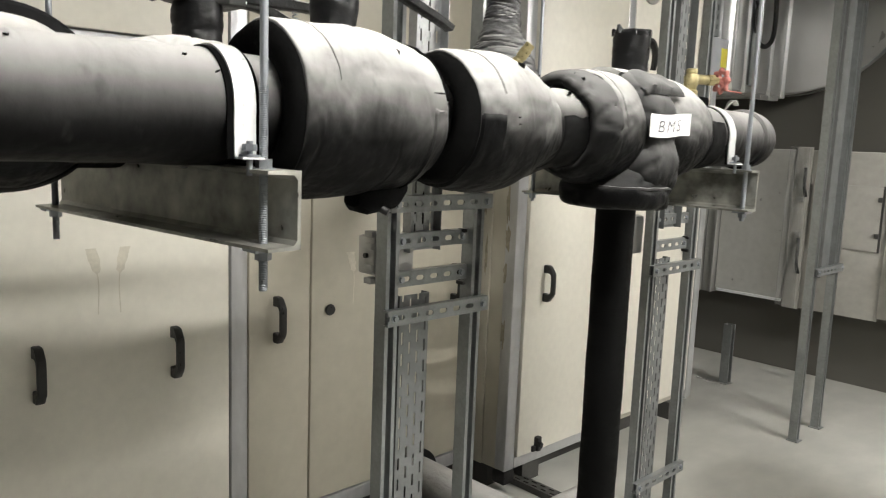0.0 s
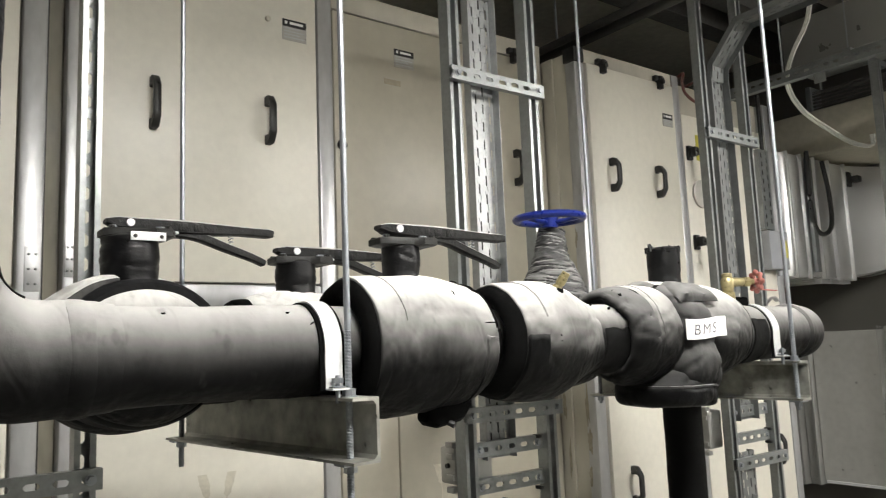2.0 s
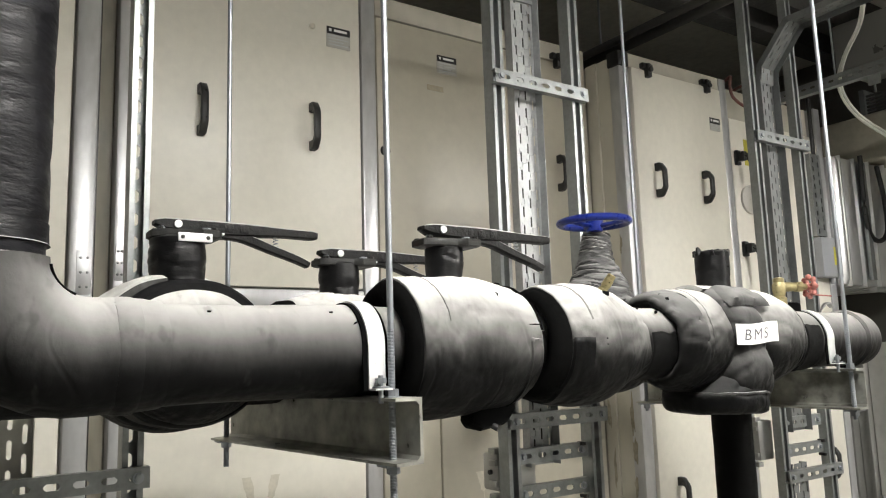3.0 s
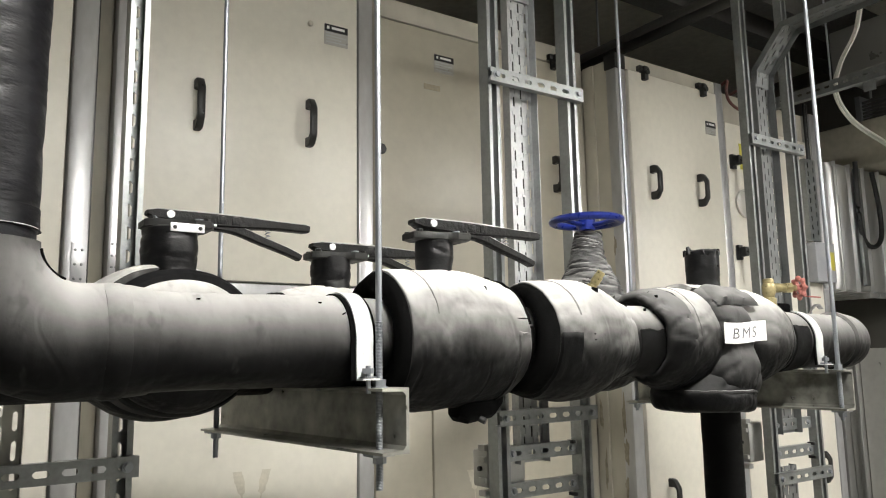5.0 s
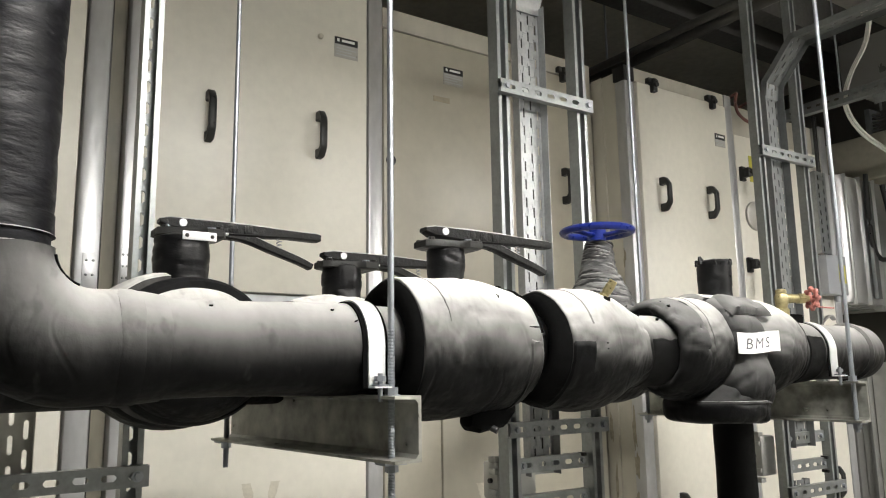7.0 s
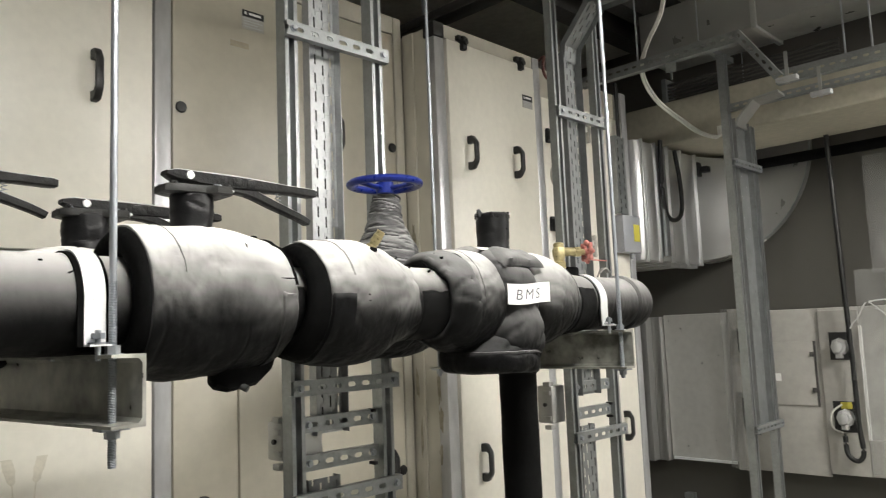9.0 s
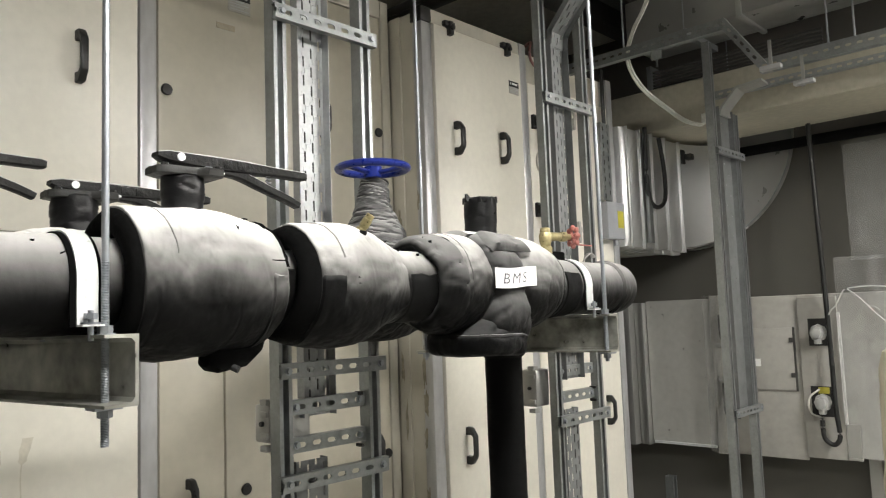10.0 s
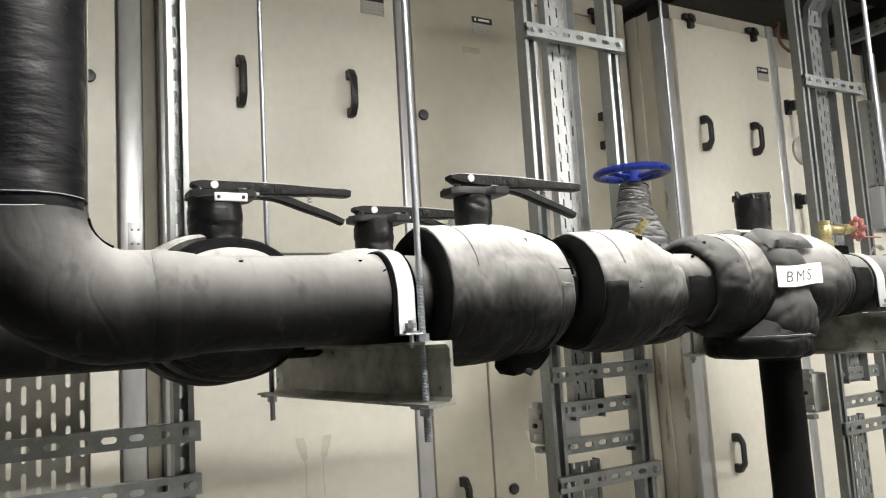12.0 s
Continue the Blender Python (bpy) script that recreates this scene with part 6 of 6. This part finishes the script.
# isolator box and its cable channel on the air handler's end
t = thing("isolator_box", "grey plastic isolator box with yellow sticker", "switch box")
part("body", boxes((FACE_B + 0.004, FACE_B + 0.075, 4.06, 4.25, 1.935, 2.15), bevel=0.006), M_GREYBOX, t)
part("sticker", boxes((FACE_B + 0.075, FACE_B + 0.0765, 4.17, 4.235, 2.00, 2.10)), M_YELLOW, t, "yellow warning sticker", smooth=False)
part("gland", cyl(B(), (FACE_B + 0.04, 4.20, 1.90), (FACE_B + 0.04, 4.20, 1.935), 0.014, seg=12), M_GREYBOX, t)
t = thing("cable_channel", "slotted cable channel with black cables above the isolator", "cable tray")
bm = B()
slotted(bm, 0.46, 0.10, [-0.025, 0.025], 0.05, 0.03, 0.010, 0.002, True, 2.16, Matrix.Translation((FACE_B + 0.05, 4.12, 0)))
for s in (-1, 1):
    box(bm, FACE_B + 0.004, FACE_B + 0.048, 4.12 + s * 0.05 - 0.001, 4.12 + s * 0.05 + 0.001, 2.16, 2.62)
part("channel", bm, M_GALV, t, smooth=False)
for yy in (4.14, 4.155):
    part("cable", cyl(B(), (FACE_B + 0.03, yy, 2.15), (FACE_B + 0.03, yy, 2.95), 0.008, seg=10), M_BLACK, t)
t = thing("cable_loop", "black cable looped under the beam", "cable")
part("wire", sweep(B(), curve_pts([(-1.90, 4.56, 2.66), (-1.90, 4.55, 2.35), (-1.90, 4.58, 2.20), (-1.89, 4.66, 2.16), (-1.88, 4.74, 2.22), (-1.885, 4.76, 2.40), (-1.90, 4.74, 2.62)], 6), 0.014, seg=10), M_BLACK, t)

# ---------------------------------------------------------------- overhead trays, struts and cables


def hstrut(name, label, p0, p1, w=0.041, slot=True, material=None):
    """A strut channel between two points, slotted face towards the aisle."""
    p0, p1 = Vector(p0), Vector(p1)
    t = thing(name, label, "cable support", "overhead struts")
    d = p1 - p0
    q = d.normalized()
    side = Vector((0, -1, 0)) if abs(q.y) < 0.8 else Vector((1, 0, 0))
    up = q.cross(side).normalized()
    m = Matrix(((side.x, up.x, q.x, p0.x), (side.y, up.y, q.y, p0.y), (side.z, up.z, q.z, p0.z), (0, 0, 0, 1)))
    bm = B()
    slotted(bm, d.length, w, [0], 0.05, 0.028, 0.013, 0.0025, False, 0, m)
    for s in (-1, 1):
        a, b = sorted((s * w / 2, s * (w / 2 - 0.0025)))
        box(bm, -0.041, -0.0025, a, b, 0, d.length, m)
    part("channel", bm, material or M_GALV, t, smooth=False)
    return t


hstrut("overhead_strut", "slotted galvanised strut across the aisle", (-3.0, 3.9, 2.92), (-1.10, 3.9, 2.92), 0.06)
hstrut("overhead_strut", "slotted galvanised strut brace", (-1.10, 3.87, 2.93), (-0.915, 3.87, 2.655))
hstrut("overhead_strut", "slotted galvanised strut across the aisle", (-1.05, 4.22, 2.76), (0.75, 4.22, 2.76), 0.07)
hstrut("overhead_strut", "slotted galvanised strut over the beam", (-1.50, 4.62, 2.78), (0.75, 4.62, 2.78))
for bx, by, bz in ((-0.905, 3.85, 2.613), (-0.845, 4.12, 2.585)):
    t = thing("strut_bracket", "short pale galvanised cantilever bracket", "bracket", "cantilever brackets")
    part("hook", boxes((bx - 0.004, bx + 0.012, by + 0.010, by + 0.104, bz + 0.020, bz + 0.026), (bx - 0.004, bx + 0.012, by + 0.098, by + 0.104, bz + 0.020, bz + 0.180)), M_GALV_DULL, t, smooth=False)
    part("arm", boxes((bx - 0.01, bx + 0.085, by - 0.018, by + 0.018, bz + 0.002, bz + 0.024), bevel=0.003), M_ALU, t)
for rx, ry, rz in ((-0.72, 4.25, 2.76), (-0.60, 4.25, 2.76), (-1.66, 3.92, 2.93)):
    t = thing("drop_rod", "thin zinc drop rod from the soffit", "rod", "drop rods")
    part("rod", cyl(B(), (rx, ry, rz), (rx, ry, CEIL_Z), 0.005, seg=8), M_ZINC, t)
# tray that leaves the second riser over the aisle
t = thing("overhead_tray", "galvanised tray bending from the riser over the aisle", "cable tray")
for p0, p1 in (((-1.352, 2.79, 2.60), (-1.345, 2.79, 2.660)), ((-1.345, 2.79, 2.660), (-1.215, 2.79, 2.806)), ((-1.215, 2.79, 2.806), (0.30, 2.79, 2.826))):
    q = Vector(p1) - Vector(p0)
    zax = q.normalized()
    xax = Vector((0, 1, 0)).cross(zax)
    m = Matrix(((xax.x, 0, zax.x, p0[0]), (xax.y, 1, zax.y, p0[1]), (xax.z, 0, zax.z, p0[2]), (0, 0, 0, 1)))
    bm = B()
    slotted(bm, q.length, 0.115, [-0.036, -0.012, 0.012, 0.036], 0.055, 0.030, 0.006, 0.0015, True, 0, m)
    for sgn in (-1, 1):
        e0, e1 = sorted((sgn * 0.0575, sgn * 0.056))
        box(bm, 0, 0.022, e0, e1, 0, q.length, m)
    part("tray_length", bm, M_TRAY_SHADED, t, smooth=False)
# cable bundle tray over the beam
t = thing("cable_bundle", "row of dark cables in a tray above the beam", "cable tray")
for k in range(6):
    part("cable", cyl(B(), (-1.95, 4.82, 2.97 + 0.022 * k), (-0.9, 4.82, 2.97 + 0.022 * k), 0.008, seg=8), M_DARK, t)
part("tray", boxes((-1.97, 2.3, 4.80, 4.93, 2.955, 2.962)), M_GALV_DULL, t, smooth=False)
part("end_plate", boxes((-1.98, -1.95, 4.79, 4.93, 2.955, 3.12)), M_GALV, t, smooth=False)
t = thing("white_cables", "pair of drooping white cables", "cable")
for dx, dz in ((0, 0), (0.014, 0.006)):
    part("cable", sweep(B(), curve_pts([(-1.50 + dx, 4.0, 3.45), (-1.55 + dx, 4.0, 3.22), (-1.65 + dx, 4.0, 3.06), (-1.69 + dx, 4.0, 2.91 + dz), (-1.72 + dx, 4.2, 2.80 + dz), (-1.69 + dx, 4.45, 2.71 + dz), (-1.653 + dx, 4.6, 2.655 + dz), (-1.60 + dx, 4.72, 2.64 + dz), (-1.59 + dx, 4.72, 2.71)], 6), 0.0072, seg=8), M_CABLE, t)
t = thing("red_pipe", "red painted sprinkler pipe end", "pipe")
part("pipe", cyl(B(), (-0.26, 3.45, 2.50), (-0.26, 3.45, CEIL_Z), 0.024, seg=18), M_REDPIPE, t)
part("head", cyl(B(), (-0.26, 3.45, 2.47), (-0.26, 3.45, 2.52), 0.034, seg=6), M_REDPIPE, t)
t = thing("hose_loop", "dull red hose looped over the air handler top edge", "hose")
part("hose", sweep(B(), curve_pts([(-2.08, 3.47, 2.928), (-1.99, 3.46, 2.945), (-1.955, 3.46, 2.955), (-1.950, 3.44, 2.90), (-1.950, 3.46, 2.845), (-1.952, 3.54, 2.815), (-1.958, 3.60, 2.83), (-1.985, 3.62, 2.945), (-2.08, 3.61, 2.928)], 6), 0.008, seg=8), M_ORANGE, t)
t = thing("ceiling_pipe", "dark painted pipe under the soffit", "pipe")
part("pipe", cyl(B(), (-3.5, 3.20, 3.24), (2.5, 3.22, 3.24), 0.030, seg=16), M_DARK, t)
part("pipe", cyl(B(), (-3.5, 3.07, 3.22), (2.5, 3.09, 3.22), 0.022, seg=16), M_DARK, t)
for px in (-2.6, -0.6, 1.4):
    part("pipe_drop", cyl(B(), (px, 3.21, 3.26), (px, 3.21, CEIL_Z), 0.006, seg=8), M_ZINC, t)

# Made-up black bar that draws the dark band of shade below the beam.
t = thing("beam_shade_bar", "black bar standing for the dark shade under the concrete beam", "pipe")
part("straight_run", lathe(B(), [(-1.80, 0.034), (0.0, 0.037), (EAST, 0.036)], (0, 0, 0), "z", 20, wob=0.002, sub=12), M_DROP, t)
for ob in t.children:
    ob.data.transform(Matrix.Translation((0, 5.45, 2.577)) @ Matrix.Rotation(radians(90), 4, "Y"))
for xx in (-1.70, 0.30):
    part("hanger_rod", cyl(B(), (xx, 5.45, 2.60), (xx, 5.45, CEIL_Z), 0.004, seg=8), M_ZINC, t)

t = thing("overhead_duct", "flat grey duct underside under the soffit", "duct")
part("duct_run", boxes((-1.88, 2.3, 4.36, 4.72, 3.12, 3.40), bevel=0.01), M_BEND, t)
for xx in (-1.2, -0.4, 0.4):
    part("joint_flange", boxes((xx, xx + 0.03, 4.345, 4.735, 3.105, 3.415), bevel=0.003), M_GALV_DULL, t)
for xx in (-1.5, 0.9):
    for yy in (4.34, 4.74):
        part("hanger_rod", cyl(B(), (xx, yy, 3.10), (xx, yy, CEIL_Z), 0.004, seg=8), M_ZINC, t)
    part("hanger_bar", boxes((xx - 0.02, xx + 0.02, 4.32, 4.76, 3.085, 3.1195)), M_GALV, t, smooth=False)
t = thing("drop_bracket", "small galvanised bracket hanging from the overhead strut", "bracket")
part("plate", boxes((-1.50, -1.44, 3.915, 3.921, 2.84, 2.925), bevel=0.002), M_GALV, t)
part("tip", boxes((-1.475, -1.465, 3.915, 3.921, 2.80, 2.84)), M_GALV, t, smooth=False)
